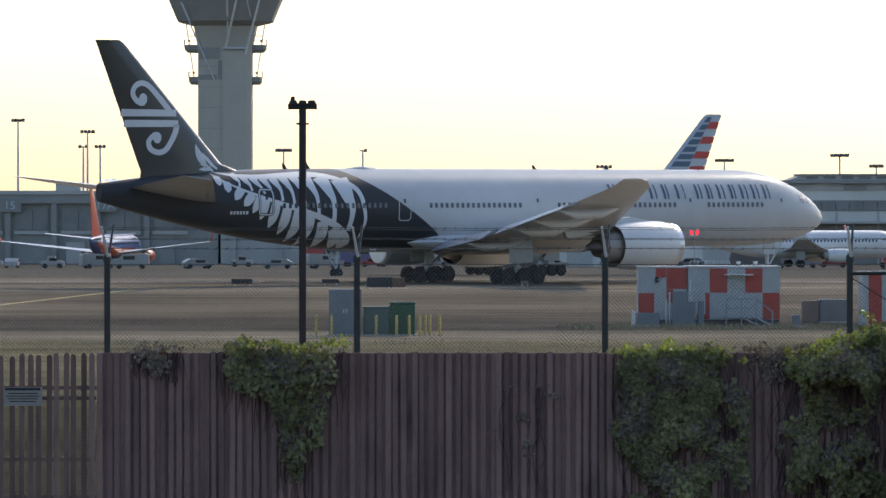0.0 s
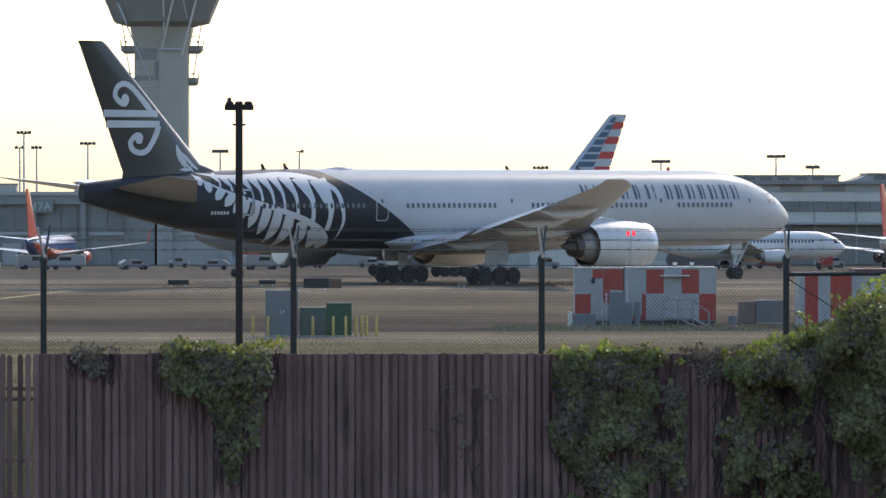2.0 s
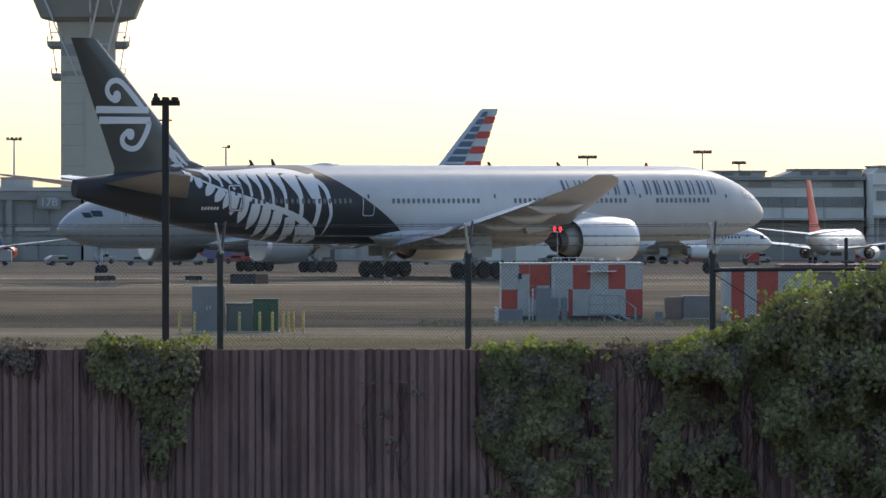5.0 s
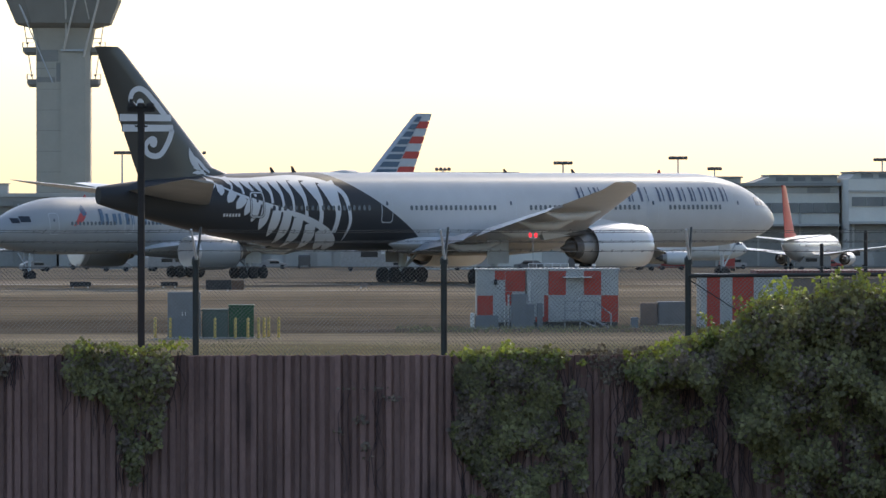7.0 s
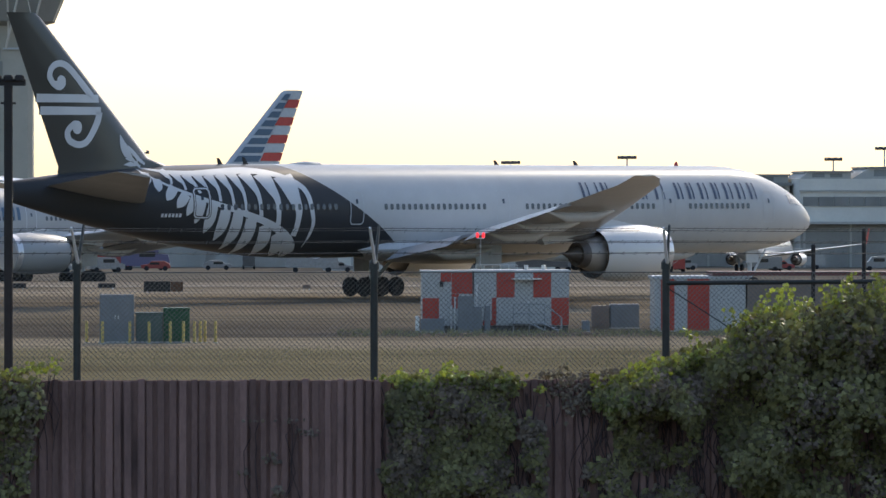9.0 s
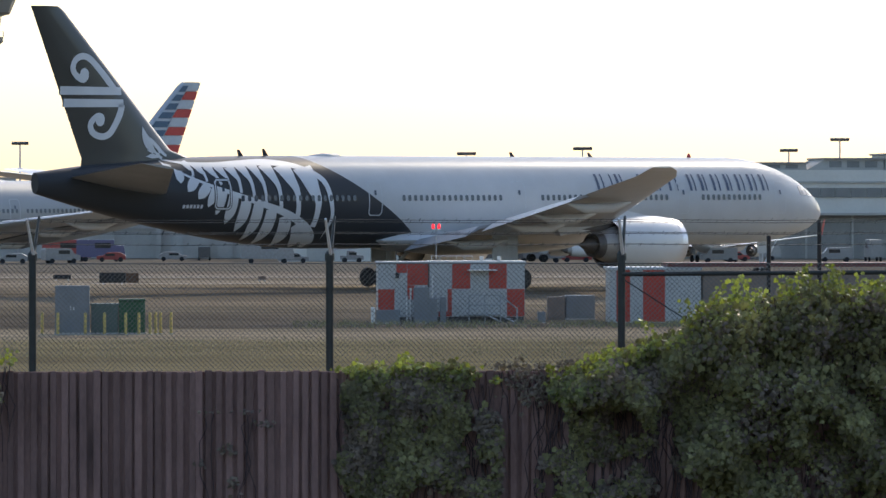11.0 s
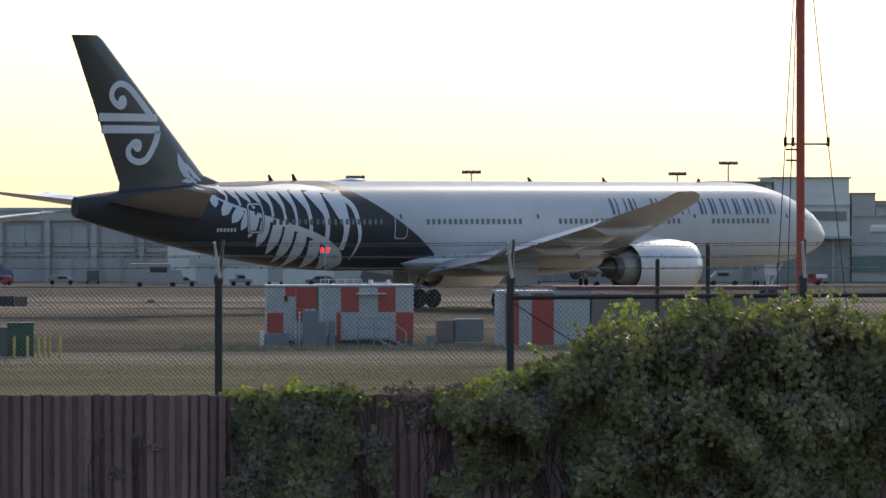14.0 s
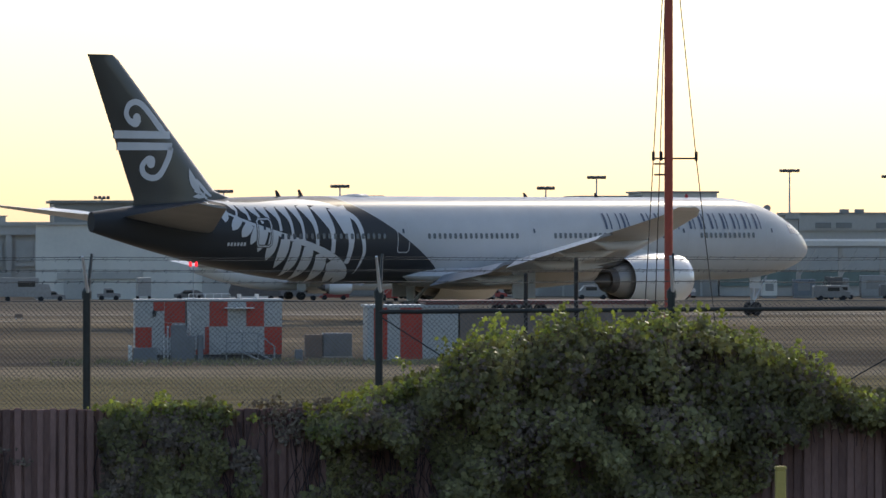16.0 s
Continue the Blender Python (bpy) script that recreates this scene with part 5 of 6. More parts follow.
    for z in (0.95, 1.45):
        part("rail", MB().tube([(15.65, Y - 1.15, z), (17.25, Y - 1.15, z)], 0.03, 8), M_RAIL, s)
    for dy in (-1.15, -0.4):
        part("rail", MB().tube([(17.25, Y + dy, 1.45), (18.1, Y + dy - 0.2, 0.75), (18.1, Y + dy - 0.2, 0)], 0.03, 8), M_RAIL, s)
    part("stringer", MB().tube([(16.5, Y - 1.2, 0.46), (17.4, Y - 2.0, 0.02)], 0.05, 8), M_RAIL, s)
    part("stringer", MB().tube([(17.2, Y - 1.2, 0.46), (18.0, Y - 1.9, 0.02)], 0.05, 8), M_RAIL, s)
    for k in range(3):
        part("tread", MB().box((17.35 + k * 0.25, Y - 1.15, 0.36 - k * 0.12), (17.62 + k * 0.25, Y - 0.4, 0.39 - k * 0.12)), M_RAIL, s)
    # cabinets, pedestals and low plinths before the annex
    for x, w, d, h, mt, lab in ((13.75, 0.5, 0.45, 1.3, M_GREYCAB, "grey electrical cabinet beside the sheds"), (13.2, 0.8, 0.45, 1.85, M_GREYCAB, "tall grey electrical cabinet beside the sheds"), (14.3, 0.3, 0.3, 1.35, M_GREYCAB, "small grey junction box"), (11.5, 1.2, 0.5, 0.72, M_GREYCAB, "low blue-grey transformer box"), (10.75, 0.22, 0.22, 0.85, M_STEEL, "short bare steel cable pedestal"), (19.3, 0.4, 0.4, 0.62, M_GREYCAB, "small weathered cable box among weeds")):
        c = thing("junction_cabinet", pose(x, Y - 1.6, 0), lab, "cabinet", "cabinets by the sheds")
        part("body", MB().box((-w / 2, -d / 2, 0.08), (w / 2, d / 2, h), 0, 0.03), mt, c)
        part("base", MB().box((-w / 2 - 0.04, -d / 2 - 0.04, 0), (w / 2 + 0.04, d / 2 + 0.04, 0.08)), M_CONC2, c)
        part("door", MB().box((-w / 2 + 0.04, -d / 2 - 0.02, 0.16), (w / 2 - 0.04, -d / 2 - 0.002, h - 0.12)), mt, c)
    for x, h in ((12.5, 1.35), (12.68, 1.75), (12.9, 1.5), (13.78, 2.4)):
        c = thing("conduit_post", pose(x, Y - 1.0, 0), "upright grey steel conduit post", "post", "conduit posts by the sheds")
        part("pole", MB().tube([(0, 0, 0), (0, 0, h)], 0.05, 8), M_STEEL, c)
        part("cap", MB().tube([(0, 0, h), (0, 0, h + 0.05)], 0.07, 8), M_STEEL, c)
    # boxes between the sheds
    c = thing("plywood_crate", pose(20.6, 329.5, 0), "tan plywood crate on skids", "crate")
    part("body", MB().box((-0.45, -0.5, 0.1), (0.45, 0.5, 1.2), 0, 0.02), M_TAN, c)
    part("skid", MB().box((-0.45, -0.45, 0), (0.45, -0.3, 0.1)), M_TAN, c)
    part("skid", MB().box((-0.45, 0.3, 0), (0.45, 0.45, 0.1)), M_TAN, c)
    c = thing("transformer_cabinet", pose(21.85, 329.5, 0), "blue-grey steel transformer cabinet", "cabinet")
    part("body", MB().box((-0.75, -0.6, 0.08), (0.75, 0.6, 1.28), 0, 0.03), M_GREYCAB, c)
    part("base", MB().box((-0.8, -0.65, 0), (0.8, 0.65, 0.08)), M_CONC2, c)
    for x in (-0.71, 0.02):
        part("door", MB().box((x, -0.625, 0.16), (x + 0.68, -0.602, 1.2)), M_GREYCAB, c)
    # striped wall and long low store beside it
    b = thing("striped_shed", pose(0, 0, 0), "low shed with broad red and white stripes", "shed")
    part("wall", MB().box((22.95, Y + 0.2, 0), (27.6, Y + 3.5, 2.72)), M_WHITE, b)
    part("roof", MB().box((22.85, Y + 0.1, 2.72), (27.65, Y + 3.6, 2.84)), M_STRGREY, b)
    for k, (x0, x1) in enumerate(((22.97, 23.24), (23.26, 23.95), (23.97, 24.6), (24.62, 25.74), (25.76, 27.58))):
        part("panel", MB().box((x0, Y + 0.17, 0.05), (x1, Y + 0.198, 2.7)), (M_WHITE, M_RED)[k % 2], b)
    b = thing("low_store", pose(0, 0, 0), "long low tan store with a dark red roof edge", "shed")
    part("wall", MB().box((27.7, Y + 0.3, 0), (37.5, Y + 4, 2.6)), M_TAN, b)
    part("roof_edge", MB().box((25.9, Y + 0.02, 2.86), (37.8, Y + 4.2, 3.05)), mat("oxide_red_trim", (0.16, 0.05, 0.045), 0.6, var=0.2), b)


def utility_group():
    Y = 292.5
    c = thing("utility_cabinet", pose(-5.05, Y, 0), "tall blue-grey double-door utility cabinet", "cabinet")
    part("body", MB().box((-0.85, -0.5, 0.1), (0.85, 0.5, 2.42), 0, 0.03), M_GREYCAB, c)
    part("base", MB().box((-0.9, -0.55, 0), (0.9, 0.55, 0.1)), M_CONC2, c)
    for x in (-0.8, 0.02):
        d = part("door", MB().box((x, -0.53, 0.2), (x + 0.78, -0.502, 2.32)), M_GREYCAB, c)
        part("handle", MB().box((x + (0.7 if x < 0 else 0.04), -0.57, 1.2), (x + (0.74 if x < 0 else 0.08), -0.53, 1.4)), M_STEEL, d)
    for x, w, h, mt, lab in ((-3.45, 1.35, 1.52, M_GREEN2, "olive-green electrical cabinet behind bollards"), (-2.1, 1.3, 1.75, M_GREEN, "dark green electrical cabinet behind bollards")):
        c = thing("electrical_cabinet", pose(x, Y + 0.6, 0), lab, "cabinet", "green cabinets")
        part("body", MB().box((-w / 2, -0.6, 0.08), (w / 2, 0.6, h - 0.1), 0, 0.03), mt, c)
        part("lid", MB().box((-w / 2 - 0.03, -0.64, h - 0.1), (w / 2 + 0.03, 0.64, h), 0, 0.03), mt, c)
        part("base", MB().box((-w / 2 - 0.06, -0.66, 0), (w / 2 + 0.06, 0.66, 0.08)), M_CONC2, c)
        part("door", MB().box((-w / 2 + 0.06, -0.625, 0.2), (w / 2 - 0.06, -0.602, h - 0.2)), mt, c)
    for x, dy in ((-6.55, 0), (-5.75, -0.8), (-3.45, -0.7), (-2.4, -0.7), (-1.75, -0.7), (-1.2, -0.6), (-0.92, 0.2), (-0.68, 0.9), (-0.16, 0.3), (-4.4, -0.8)):
        b = thing("bollard", pose(x, Y + dy, 0), "yellow steel bollard round the cabinets", "bollard", "yellow bollards")
        part("post", MB().tube([(0, 0, 0), (0, 0, 1.05), (0, 0, 1.1)], [0.075, 0.075, 0.04], 10), M_YEL, b, smooth=True)
        part("foot", MB().tube([(0, 0, 0), (0, 0, 0.04)], 0.13, 10), M_CONC2, b)


before = set(bpy.data.objects)
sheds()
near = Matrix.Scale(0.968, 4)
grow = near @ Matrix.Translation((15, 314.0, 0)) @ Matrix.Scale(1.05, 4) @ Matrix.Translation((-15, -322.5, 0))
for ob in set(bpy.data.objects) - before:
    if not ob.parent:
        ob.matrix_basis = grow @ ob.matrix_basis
before = set(bpy.data.objects)
utility_group()
for ob in set(bpy.data.objects) - before:
    if not ob.parent:
        ob.matrix_basis = near @ ob.matrix_basis


# ---- chain-link fence ----
def chain_fence():
    Y = 69.0
    posts = [-4.1, -1.05, 1.98, 4.97, 7.99, 11.0, 14.0]
    z0, z1 = 3.35, 6.47
    f = thing("chain_link_fence", pose(0, 0, 0), "galvanised chain-link fence with dark posts and barbed wire", "fence")
    for x in posts:
        p = part("post", MB().tube([(x, Y, z0 - 0.1), (x, Y, z1 + 0.06)], 0.04, 12), M_POST, f, "dark green steel post", smooth=True)
        part("cap", MB().tube([(x, Y, z1 + 0.03), (x, Y, z1 + 0.1), (x, Y, z1 + 0.14)], [0.052, 0.05, 0.02], 12), M_POST, p)
        # each pair of arms: one coloured as sunlit, one as shaded
        part("arm", MB().tube([(x + 0.012, Y - 0.02, z1 + 0.08), (x - 0.05, Y - 0.32, z1 + 0.46)], [0.02, 0.014], 6), M_ARMLIT, p, "barbed wire arm in a sunlit tone")
        part("arm", MB().tube([(x + 0.012, Y + 0.02, z1 + 0.08), (x + 0.06, Y + 0.32, z1 + 0.48)], [0.02, 0.014], 6), M_POST, p)
    mb = MB()
    for k, (dy, dz) in enumerate(((0.1, 0.2), (0.2, 0.32), (0.3, 0.45), (-0.1, 0.2), (-0.2, 0.31), (-0.3, 0.43))):
        for x0, x1 in zip(posts, posts[1:]):
            mid = (x0 + x1) / 2
            mb.tube([(x0, Y + dy, z1 + dz), (mid, Y + dy, z1 + dz - 0.012), (x1, Y + dy, z1 + dz)], 0.0035, 3, cap=False)
            for i in range(24):
                x = x0 + (i + 0.5) * (x1 - x0) / 24
                mb.tube([(x - 0.012, Y + dy, z1 + dz - 0.022), (x + 0.012, Y + dy, z1 + dz + 0.012)], 0.0025, 3, cap=False)
    tagged(part("barbed_wire", mb, M_POST, f, "strands of barbed wire"), kind="stuff")
    part("top_wire", MB().tube([(posts[0], Y, z1), (posts[-1], Y, z1)], 0.006, 6), M_GALV, f)
    # woven mesh: two sets of slanting wires, 52 mm diamonds
    mb = MB()
    x0, x1, pitch, h = -5.4, 14.2, 0.05, z1 - z0
    for s in (-1, 1):
        n = int((x1 - x0 + h) / pitch)
        for i in range(n):
            xa = x0 - (h if s > 0 else 0) + i * pitch
            xb = xa + s * h
            lo, hi = (xa, z0), (xb, z1)
            pts = []
            for x, z in (lo, hi):
                xc = min(max(x, x0), x1)
                pts.append((xc, Y + 0.003 * s, lo[1] + (hi[1] - lo[1]) * (xc - lo[0]) / (hi[0] - lo[0])))
            if abs(pts[0][0] - pts[1][0]) > 0.05:
                mb.tube(pts, 0.0026, 3, cap=False)
    tagged(part("mesh", mb, M_GALV, f, "woven galvanised wire mesh"), kind="stuff")
    # braced bay
    part("brace_rail", MB().tube([(4.97, Y - 0.02, 6.36), (7.99, Y - 0.02, 6.38), (14.0, Y - 0.02, 6.4)], 0.024, 10), M_POST, f, "dark horizontal brace rail")
    part("brace_rod", MB().tube([(5.0, Y - 0.03, 6.3), (7.95, Y - 0.03, 4.4)], 0.007, 6), M_POST, f)
    part("brace_rod", MB().tube([(7.99, Y - 0.03, 4.6), (10.98, Y - 0.03, 6.3)], 0.007, 6), M_POST, f)


chain_fence()


def dark_pole():
    p = thing("floodlight_pole", pose(-1.655, 66.6, 3.3), "dark brown steel pole with a floodlight crossbar", "light pole")
    h = 5.05
    part("pole", MB().box((-0.042, -0.042, 0), (0.042, 0.042, h), 0, 0.012), M_POLE, p)
    part("crossbar", MB().box((-0.17, -0.05, h - 0.02), (0.17, 0.05, h + 0.05), 0, 0.012), M_POLE, p)
    for x, z in ((-0.11, 0.05), (0.11, 0.05), (0.0, 0.05)):
        part("lamp_head", MB().box((x - 0.045, -0.09, h + z - 0.02), (x + 0.045, 0.09, h + z + 0.035), 0, 0.015), M_POLE, p)
    part("sensor", MB().tube([(-0.115, 0, h + 0.08), (-0.115, 0, h + 0.13)], [0.028, 0.022], 8), M_POLE, p)
    part("bracket", MB().tube([(-0.075, 0, h - 0.19), (0.075, 0, h - 0.19)], 0.012, 6), M_POLE, p)


dark_pole()


def guyed_mast():
    Y = 84.0
    p = thing("guyed_mast", pose(9.9, Y, ground_z(Y)), "red painted steel mast with spreaders and guy wires", "mast")
    g = ground_z(Y)
    part("pole", MB().tube([(0, 0, 0), (0, 0, 10.5)], 0.055, 14), M_MAST, p, "red painted pole", smooth=True)
    zs = 8.1 - g
    for z, x0, x1 in ((zs, -0.2, 0.36), (zs - 0.07, -0.19, 0.0), (zs - 0.21, -0.19, 0.0)):
        part("spreader", MB().tube([(x0, 0, z), (x1, 0, z)], 0.012, 8), M_POLE, p)
    for x in (-0.2, -0.1, 0.36):
        part("clamp", MB().box((x - 0.018, -0.03, zs - 0.03), (x + 0.018, 0.03, zs + 0.09), 0, 0.006), M_POLE, p)
    for pts in ([(-0.03, 0, 11.1 - g), (-0.2, 0, zs), (-0.47, -0.2, 0.6)], [(-0.02, 0, 11.1 - g), (-0.1, 0.1, zs), (-0.2, 0.4, 0.6)], [(0.03, 0, 11.3 - g), (0.36, 0, zs), (0.86, 0, 0.6)]):
        part("guy_wire", MB().tube(pts, 0.007, 5), M_POLE, p, "thin dark guy wire")
    part("base", MB().box((-0.3, -0.3, -0.05), (0.3, 0.3, 0.12), 0, 0.03), M_CONC2, p)


guyed_mast()

for x, z in ((8.74, 6.78), (8.08, 6.58)):
    p = thing("marker_stake", pose(x, 84.4, ground_z(84.4)), "slim dark steel stake behind the fence", "post", "steel stakes")
    part("pole", MB().tube([(0, 0, 0), (0, 0, z - ground_z(84.4))], 0.028, 8), M_POLE, p)
    part("cap", MB().tube([(0, 0, z - ground_z(84.4)), (0, 0, z - ground_z(84.4) + 0.03)], [0.034, 0.02], 8), M_POLE, p)


# ---- wooden fence and ivy ----
YW = 64.0
TOP = 5.54


def wooden_fence():
    rs = random.Random(21)
    f = thing("wooden_fence", pose(0, 0, 0), "weathered red-brown wooden batten fence, overgrown with ivy", "fence")
    x0, x1 = -3.92, 15.0
    part("backing", MB().box((x0, YW + 0.045, 3.2), (x1, YW + 0.06, TOP - 0.03)), M_WOOD, f)
    for z in (3.7, 4.45, 5.2):
        part("rail", MB().box((x0, YW + 0.062, z - 0.05), (x1, YW + 0.12, z + 0.05)), M_WOOD, f)
    slat = [MB().box((-w / 2, 0, 3.2), (w / 2, 0.03, TOP), 0, 0.006).mesh("slat", [M_WOOD]) for w in (0.066, 0.07, 0.06)]
    x = x0 + 0.04
    while x < x1:
        part("slat", slat[rs.randrange(3)], None, f, at=pose(x, YW + rs.uniform(-0.006, 0.012), rs.uniform(-0.014, 0.012), 0, rs.uniform(-0.25, 0.25), rs.uniform(-3, 3)))
        x += 0.098 + rs.uniform(-0.006, 0.006)
    part("cap", MB().box((x0, YW + 0.032, TOP - 0.03), (x1, YW + 0.075, TOP - 0.005)), M_WOOD, f)
    g = thing("picket_panel", pose(0, 0, 0), "open weathered picket fence panel with rails", "fence")
    for z in (3.9, 4.33, 5.02, 5.14):
        part("rail", MB().box((-6.6, YW + 0.04, z - 0.022), (-3.93, YW + 0.08, z + 0.022)), M_WOOD2, g)
    pk = MB().loft([[(-0.031, 0, 3.2), (0.031, 0, 3.2), (0.031, 0.025, 3.2), (-0.031, 0.025, 3.2)], [(-0.031, 0, TOP - 0.05), (0.031, 0, TOP - 0.05), (0.031, 0.025, TOP - 0.05), (-0.031, 0.025, TOP - 0.05)], [(-0.018, 0, TOP - 0.02), (0.018, 0, TOP - 0.02), (0.018, 0.025, TOP - 0.02), (-0.018, 0.025, TOP - 0.02)]]).mesh("picket", [M_WOOD2])
    for i in range(26):
        part("picket", pk, None, g, at=pose(-3.98 - i * 0.101, YW + 0.012 + rs.uniform(-0.004, 0.004), rs.uniform(-0.03, 0.02), 0, rs.uniform(-0.3, 0.3), 0))
    s = thing("notice_sign", pose(-4.76, YW - 0.004, 5.04), "small weathered white notice screwed to pickets", "sign")
    part("plate", MB().box((-0.22, -0.012, -0.105), (0.22, 0, 0.105), 0, 0.004), M_SIGN, s)
    bars = MB().box((-0.2, -0.016, 0.07), (0.2, -0.013, 0.1))
    for z, w in ((0.035, 0.17), (0.005, 0.185), (-0.025, 0.17), (-0.055, 0.15)):
        bars.box((-w, -0.016, z - 0.006), (w, -0.013, z + 0.006))
    part("text_bars", bars, M_INK, s, "dark bars of small print")


wooden_fence()


def leaves(mb, pts, rs, size):
    """Lobed ivy leaves at points, folded along the midrib and turned mostly outwards and up."""
    n = len(pts)
    d = rs.normal(size=(n, 3)) * (0.6, 0.4, 0.55) + (0, -1.0, 0.45)
    d /= np.linalg.norm(d, axis=1)[:, None]
    u = np.cross(d, rs.normal(size=(n, 3)) * (1.0, 1.0, 0.5))     # towards the tip
    u[:, 2] = np.where(rs.uniform(size=n) < 0.75, -abs(u[:, 2]), u[:, 2])
    u -= d * np.sum(u * d, axis=1)[:, None]
    u /= np.linalg.norm(u, axis=1)[:, None]
    w = np.cross(d, u)
    s = size * rs.uniform(0.5, 1.45, n)[:, None]
    at = lambda a, b, c: pts + u * s * a + w * s * b + d * s * c
    ring = np.stack([at(-0.42, 0, 0), at(-0.5, 0.3, -0.1), at(0.02, 0.52, -0.2), at(0.16, 0.24, -0.06), at(0.62, 0, -0.08), at(0.16, -0.24, -0.06), at(0.02, -0.52, -0.2), at(-0.5, -0.3, -0.1)], 1)
    base = len(mb.v)
    mb.v += [tuple(p) for q in ring.tolist() for p in q]
    for k in range(base, base + 8 * n, 8):
        mb.f += [(k, k + 1, k + 2, k + 3), (k, k + 3, k + 4), (k, k + 4, k + 5), (k, k + 5, k + 6, k + 7)]
    mb.m += [0] * (4 * n)


def ivy(name, x0, x1, top, low, n, seed, label, thick=0.16, size=0.058, crest=0.14, stems=30, fade=0.3, sparse=0.25, full=0.75, mats=(M_LEAF, M_LEAF2), brown=-0.1):
    """Ivy that hangs on the fence between a top line and a ragged lower line, both functions of x."""
    rs = np.random.RandomState(seed)
    t = thing(name, pose(0, 0, 0), label, "ivy", "ivy on the wooden fence")
    pts, lit, dead = [], [], []
    tries = 0
    while len(pts) + 0.6 * len(dead) < n and tries < n * 4:
        tries += 1
        x = rs.uniform(x0, x1)
        zt, zl = top(x), low(x)
        if zt - zl < 0.06:
            continue
        z = zt - (zt - zl) * rs.uniform(0, 1) ** 1.05
        clump = noise.noise(Vector((x * 3.1, z * 3.1, seed)))
        heap = 1.15 * noise.noise(Vector((x * 1.7, z * 2.0, seed + 20)))
        edge = min((x - x0) / fade, (x1 - x) / fade, (z - zl) / 0.35, 1.0)
        if clump + 0.35 * noise.noise(Vector((x * 8.0, z * 8.0, seed + 7))) < 0.55 - sparse - 0.75 * min(edge, 1.0) or rs.uniform() > full + 1.5 * clump:
            continue
        over = z - TOP
        depth = thick * max(0.2, 1 + 1.5 * clump + 1.5 * heap) + max(0, over) * 0.35
        front = YW - depth * rs.uniform(0.4, 1.0) if over < 0 else YW + 0.05 - depth * rs.uniform(-0.6, 1.0) ** 1
        q = (x + rs.normal() * 0.02, front, z + rs.normal() * 0.03)
        patchy = noise.noise(Vector((x * 2.1, z * 2.1, seed + 41))) + 0.6 * noise.noise(Vector((x * 6.3, z * 6.3, seed + 43)))
        (lit if z > zt - 0.12 and rs.uniform() < 0.6 else dead if patchy + 0.35 * rs.normal() < brown else pts).append(q)
        if over > 0:
            pts += [(q[0] + rs.normal() * 0.07, YW + rs.uniform(-0.1, 0.35), q[2] - rs.uniform(0, 0.12)) for _ in range(2)]
            dead += [(q[0] + rs.normal() * 0.08, YW + rs.uniform(-0.05, 0.3), q[2] - rs.uniform(0.05, 0.25)) for _ in range(2)]
    # sprigs that break the outline
    for _ in range(int((x1 - x0) * 13)):
        x = rs.uniform(x0, x1)
        zt = top(x)
        hgt = crest * rs.uniform(0.15, 1.0) ** 1.6 * min(1.0, max(0.3 if crest > 0.3 else 0.8, (zt - TOP) / 0.3))
        lean, y = rs.normal() * 0.3, YW - 0.05 + rs.normal() * 0.12
        for k in range(int(6 + hgt * 150)):
            u = rs.uniform(-0.3, 1)
            lit.append((x + lean * hgt * u + rs.normal() * (0.06 - 0.035 * max(u, 0)), y + rs.normal() * 0.04, zt + hgt * u))
    mb = MB()
    leaves(mb, np.array(pts), rs, size)
    tagged(part("foliage", mb, mats[0], t, "mass of small dark leaves"), kind="stuff")
    if dead:
        mb = MB()
        leaves(mb, np.array(dead), rs, size * 0.8)
        tagged(part("dead_foliage", mb, M_DRY, t, "brown dead leaves among the green"), kind="stuff")
    # crest leaves take the second material, which carries painted sunlight on green ivy
    if lit:
        mb = MB()
        leaves(mb, np.array(lit), rs, size * 0.7)
        tagged(part("crest_foliage", mb, mats[1], t, "crest leaves, the green ones toned as sunlit"), kind="stuff")
    mb = MB()
    for _ in range(stems):
        x = rs.uniform(x0, x1)
        zt, zl = top(x), low(x)
        line, z = [], zt - 0.05
        while z > zl - 0.15 and len(line) < 14:
            line.append((x, YW - 0.02, z))
            x += rs.normal() * 0.035
            z -= rs.uniform(0.08, 0.2)
        if len(line) > 1:
            mb.tube(line, 0.0045, 5)
    if mb.v:
        tagged(part("vine_tangle", mb, M_TWIG, t, "thin woody stems"), kind="stuff")


def wobble(x, s, k=2.3):
    return noise.noise(Vector((x * k, s, 0.3))) + 0.5 * noise.noise(Vector((x * k * 2.7, s + 3, 0.1)))


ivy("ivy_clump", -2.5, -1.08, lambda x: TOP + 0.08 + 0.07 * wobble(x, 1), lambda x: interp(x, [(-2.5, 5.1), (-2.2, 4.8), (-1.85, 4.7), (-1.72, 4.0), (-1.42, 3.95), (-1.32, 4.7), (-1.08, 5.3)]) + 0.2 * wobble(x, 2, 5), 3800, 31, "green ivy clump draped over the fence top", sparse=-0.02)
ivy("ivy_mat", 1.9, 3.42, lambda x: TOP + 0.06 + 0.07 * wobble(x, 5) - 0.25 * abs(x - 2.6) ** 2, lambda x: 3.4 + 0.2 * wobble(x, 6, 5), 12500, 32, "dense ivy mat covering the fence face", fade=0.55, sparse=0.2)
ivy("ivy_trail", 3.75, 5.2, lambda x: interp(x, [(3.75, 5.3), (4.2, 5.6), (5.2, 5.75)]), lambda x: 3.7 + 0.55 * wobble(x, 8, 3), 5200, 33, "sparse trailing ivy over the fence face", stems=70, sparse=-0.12)
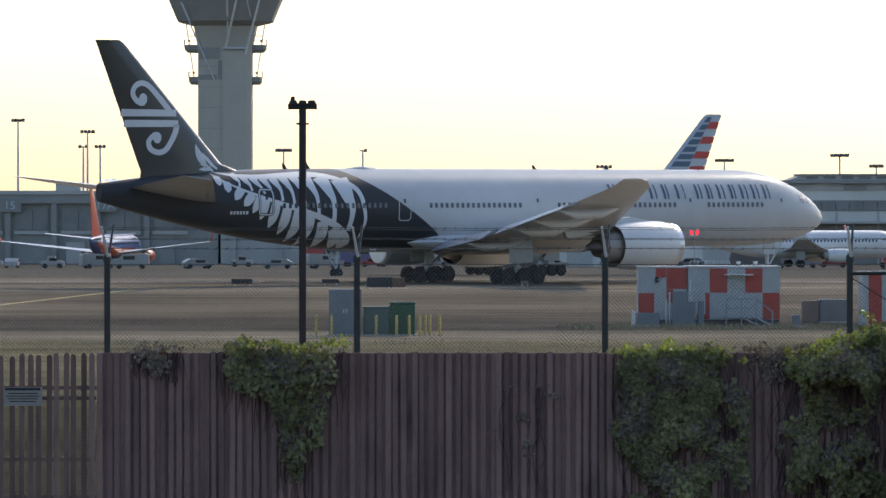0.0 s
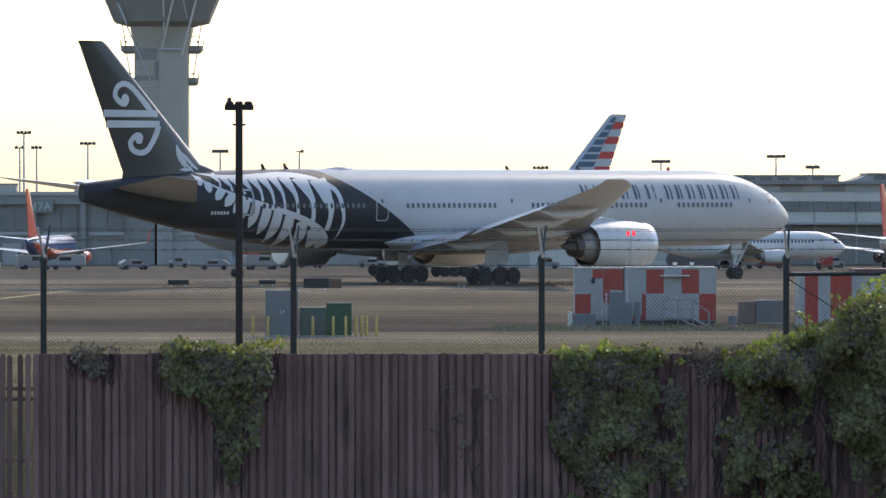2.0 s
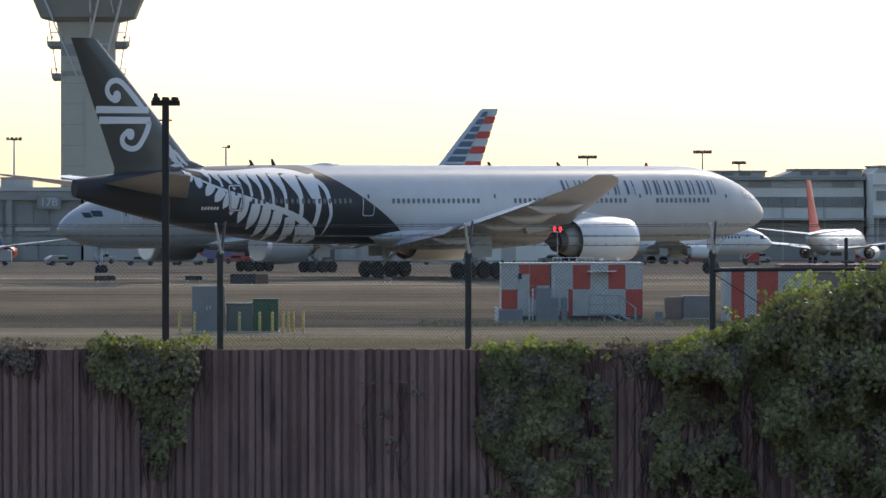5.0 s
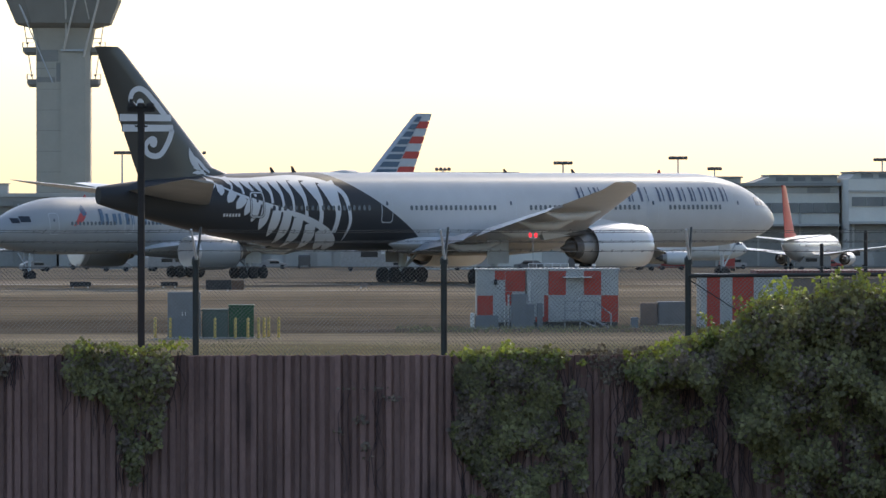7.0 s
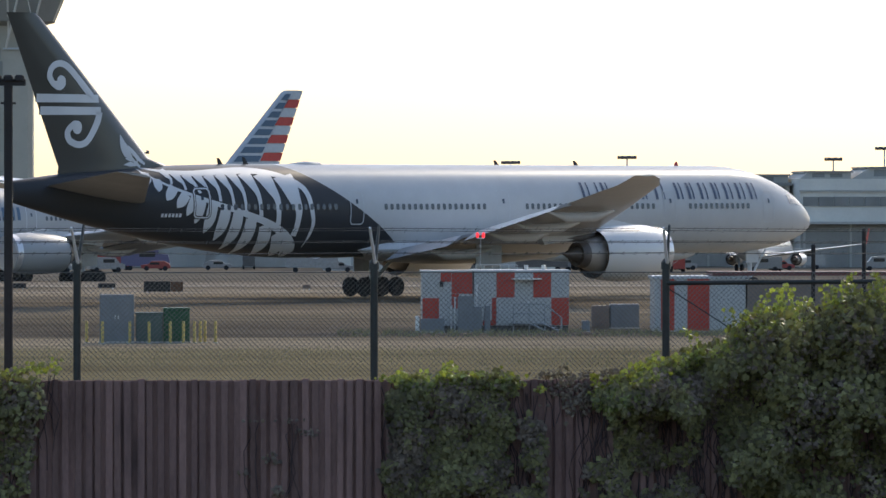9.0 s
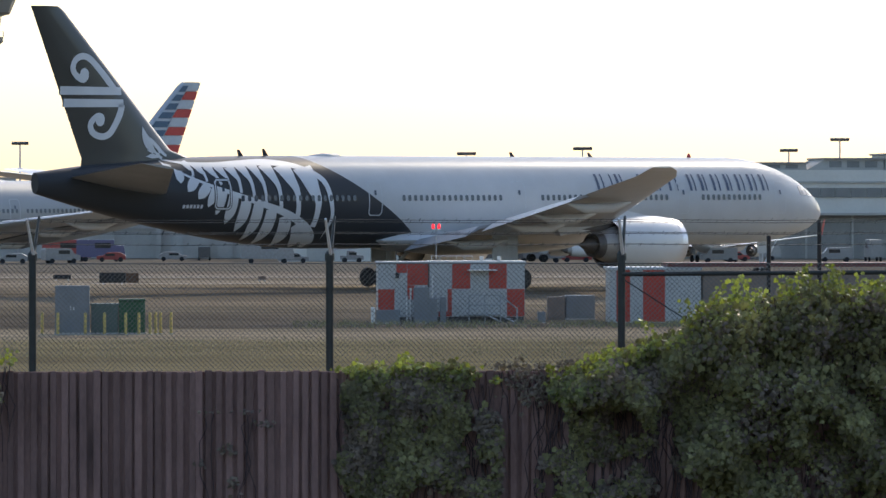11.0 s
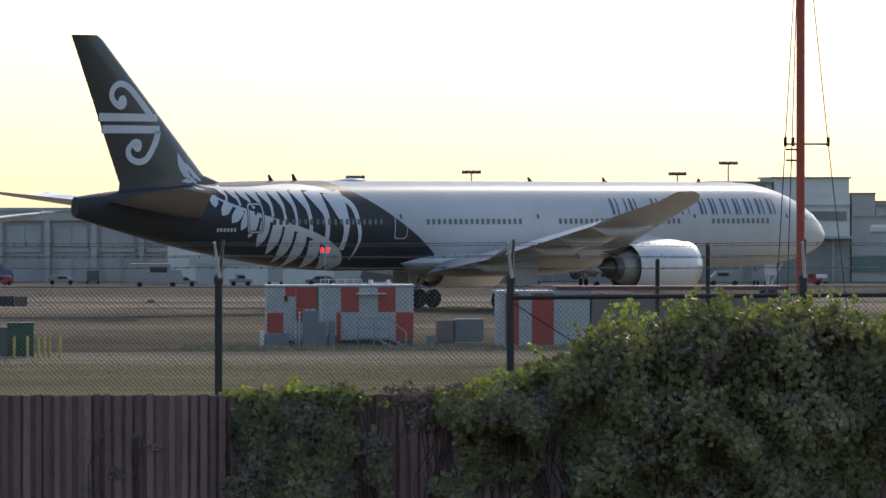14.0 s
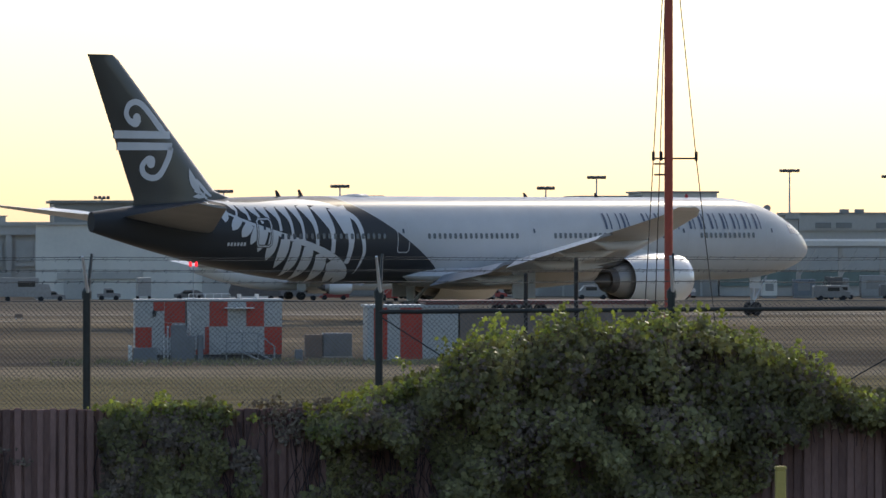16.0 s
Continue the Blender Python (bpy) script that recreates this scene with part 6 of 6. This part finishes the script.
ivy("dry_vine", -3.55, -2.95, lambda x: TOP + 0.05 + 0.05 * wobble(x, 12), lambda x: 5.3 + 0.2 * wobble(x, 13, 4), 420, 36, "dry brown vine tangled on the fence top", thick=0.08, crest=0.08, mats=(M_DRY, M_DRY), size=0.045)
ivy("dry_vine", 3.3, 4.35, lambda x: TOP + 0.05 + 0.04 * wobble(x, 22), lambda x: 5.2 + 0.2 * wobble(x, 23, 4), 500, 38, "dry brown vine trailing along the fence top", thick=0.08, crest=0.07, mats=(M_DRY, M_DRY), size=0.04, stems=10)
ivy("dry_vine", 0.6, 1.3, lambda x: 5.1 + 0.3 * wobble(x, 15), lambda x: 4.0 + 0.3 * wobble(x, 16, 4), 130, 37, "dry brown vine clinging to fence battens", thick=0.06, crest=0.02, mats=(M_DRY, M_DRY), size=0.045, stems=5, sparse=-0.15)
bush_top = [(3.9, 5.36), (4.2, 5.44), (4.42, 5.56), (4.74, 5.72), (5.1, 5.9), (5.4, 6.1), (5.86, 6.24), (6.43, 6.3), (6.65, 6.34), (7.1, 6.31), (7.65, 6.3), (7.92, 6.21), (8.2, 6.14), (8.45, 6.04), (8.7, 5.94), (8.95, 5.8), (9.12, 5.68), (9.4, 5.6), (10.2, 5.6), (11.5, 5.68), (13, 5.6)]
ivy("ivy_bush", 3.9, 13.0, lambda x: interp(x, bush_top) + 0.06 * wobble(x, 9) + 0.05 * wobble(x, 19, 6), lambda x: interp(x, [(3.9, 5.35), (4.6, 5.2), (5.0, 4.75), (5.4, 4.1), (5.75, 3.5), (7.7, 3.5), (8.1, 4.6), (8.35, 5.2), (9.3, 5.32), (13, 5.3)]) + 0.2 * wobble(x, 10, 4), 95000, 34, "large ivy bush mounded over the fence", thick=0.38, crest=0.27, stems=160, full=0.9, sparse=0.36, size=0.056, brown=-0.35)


def yellow_post():
    y = 60.0
    p = thing("marker_post", pose(7.78, y, ground_z(y)), "yellow painted marker post before the fence", "post")
    part("post", MB().box((-0.045, -0.045, 0), (0.045, 0.045, 5.13 - ground_z(y)), 0, 0.012), M_YEL, p)
    part("cap", MB().box((-0.05, -0.05, 5.13 - ground_z(y)), (0.05, 0.05, 5.16 - ground_z(y)), 0, 0.01), M_YEL, p)


yellow_post()


# ---- what moves ----
JET_ROWS = [
    (0, 31.07, 466.18, -0.07, 39.50), (0.5, 31.71, 468.05, -0.04, 39.81), (1, 32.33, 467.93, 0.04, 40.06), (1.5, 33.03, 468.43, 0.06, 40.23),
    (2, 33.74, 468.99, -0.02, 40.32), (2.5, 34.45, 470.47, -0.09, 40.39), (3, 35.17, 470.23, -0.06, 40.49), (3.5, 35.95, 470.98, 0.02, 40.57),
    (4, 36.62, 471.45, 0.04, 40.62), (6.5, 40.72, 478.34, -0.12, 40.79), (7, 41.56, 479.01, -0.10, 40.83), (7.5, 42.35, 480.19, -0.11, 40.90),
    (8, 41.37, 439.78, 0.00, 40.97), (8.5, 41.24, 417.88, 0.15, 41.01), (9, 42.11, 417.58, 0.12, 40.97), (11.5, 47.74, 423.07, 0.09, 40.68),
    (12, 49.14, 424.58, 0.04, 40.61), (12.5, 50.75, 425.59, 0.08, 40.55), (13, 52.45, 427.43, 0.06, 40.57), (13.5, 54.29, 429.52, 0.06, 40.61),
    (14, 56.35, 431.53, 0.06, 40.58), (14.5, 58.64, 433.82, 0.03, 40.49), (15, 61.05, 438.43, 0.03, 40.43), (15.5, 63.71, 440.73, 0.01, 40.39),
    (16, 66.54, 441.51, 0.02, 40.36),
]
JETB_ROWS = [
    (0, -16.29, 619.70, -2.47), (1, -18.17, 617.70, -2.44), (2, -20.13, 615.70, -2.41), (3, -22.18, 613.70, -2.38), (4, -24.43, 611.70, -2.36), (6.5, -30.46, 606.70, -2.29), (7, -31.67, 605.70, -2.27), (7.5, -33.02, 604.70, -2.26), (8, -36.92, 549.99, -1.65), (8.5, -39.69, 521.81, -1.41), (9, -41.16, 520.95, -1.40), (11.5, -48.2, 516.67, -1.54), (12.5, -50.85, 514.9, -1.5), (13, -52.2, 514.10, -1.48), (13.5, -54.05, 513.24, -1.47), (16, -63.2, 508.24, -1.47),
]


def motions():
    walk(JET, [(t, pose(x, y, z, 0, 0, h)) for t, x, y, z, h in JET_ROWS])
    walk(JET_B, [(t, pose(x, y, z, 0, 0, 220)) for t, x, y, z in JETB_ROWS])
    # wheels roll with the ground covered along the heading
    for wheel, (x, y, z), r, key in WHEELS:
        if key == "parked":
            continue
        speed = [(0, 1.7), (4, 1.9), (7, 2.3), (11, 3.2), (13, 4.6), (15, 6.6), (16.1, 7.2)] if key == "fern" else [(0, 2.3), (6, 3.0), (16.1, 4.4)]
        rows, turn = [], 0.0
        for k in range(161):
            rows.append((k / 10, pose(x, y, z) @ Matrix.Rotation(turn, 4, "Y")))
            turn += interp(k / 10, speed) * 0.1 / r
        walk(wheel, rows)


motions()
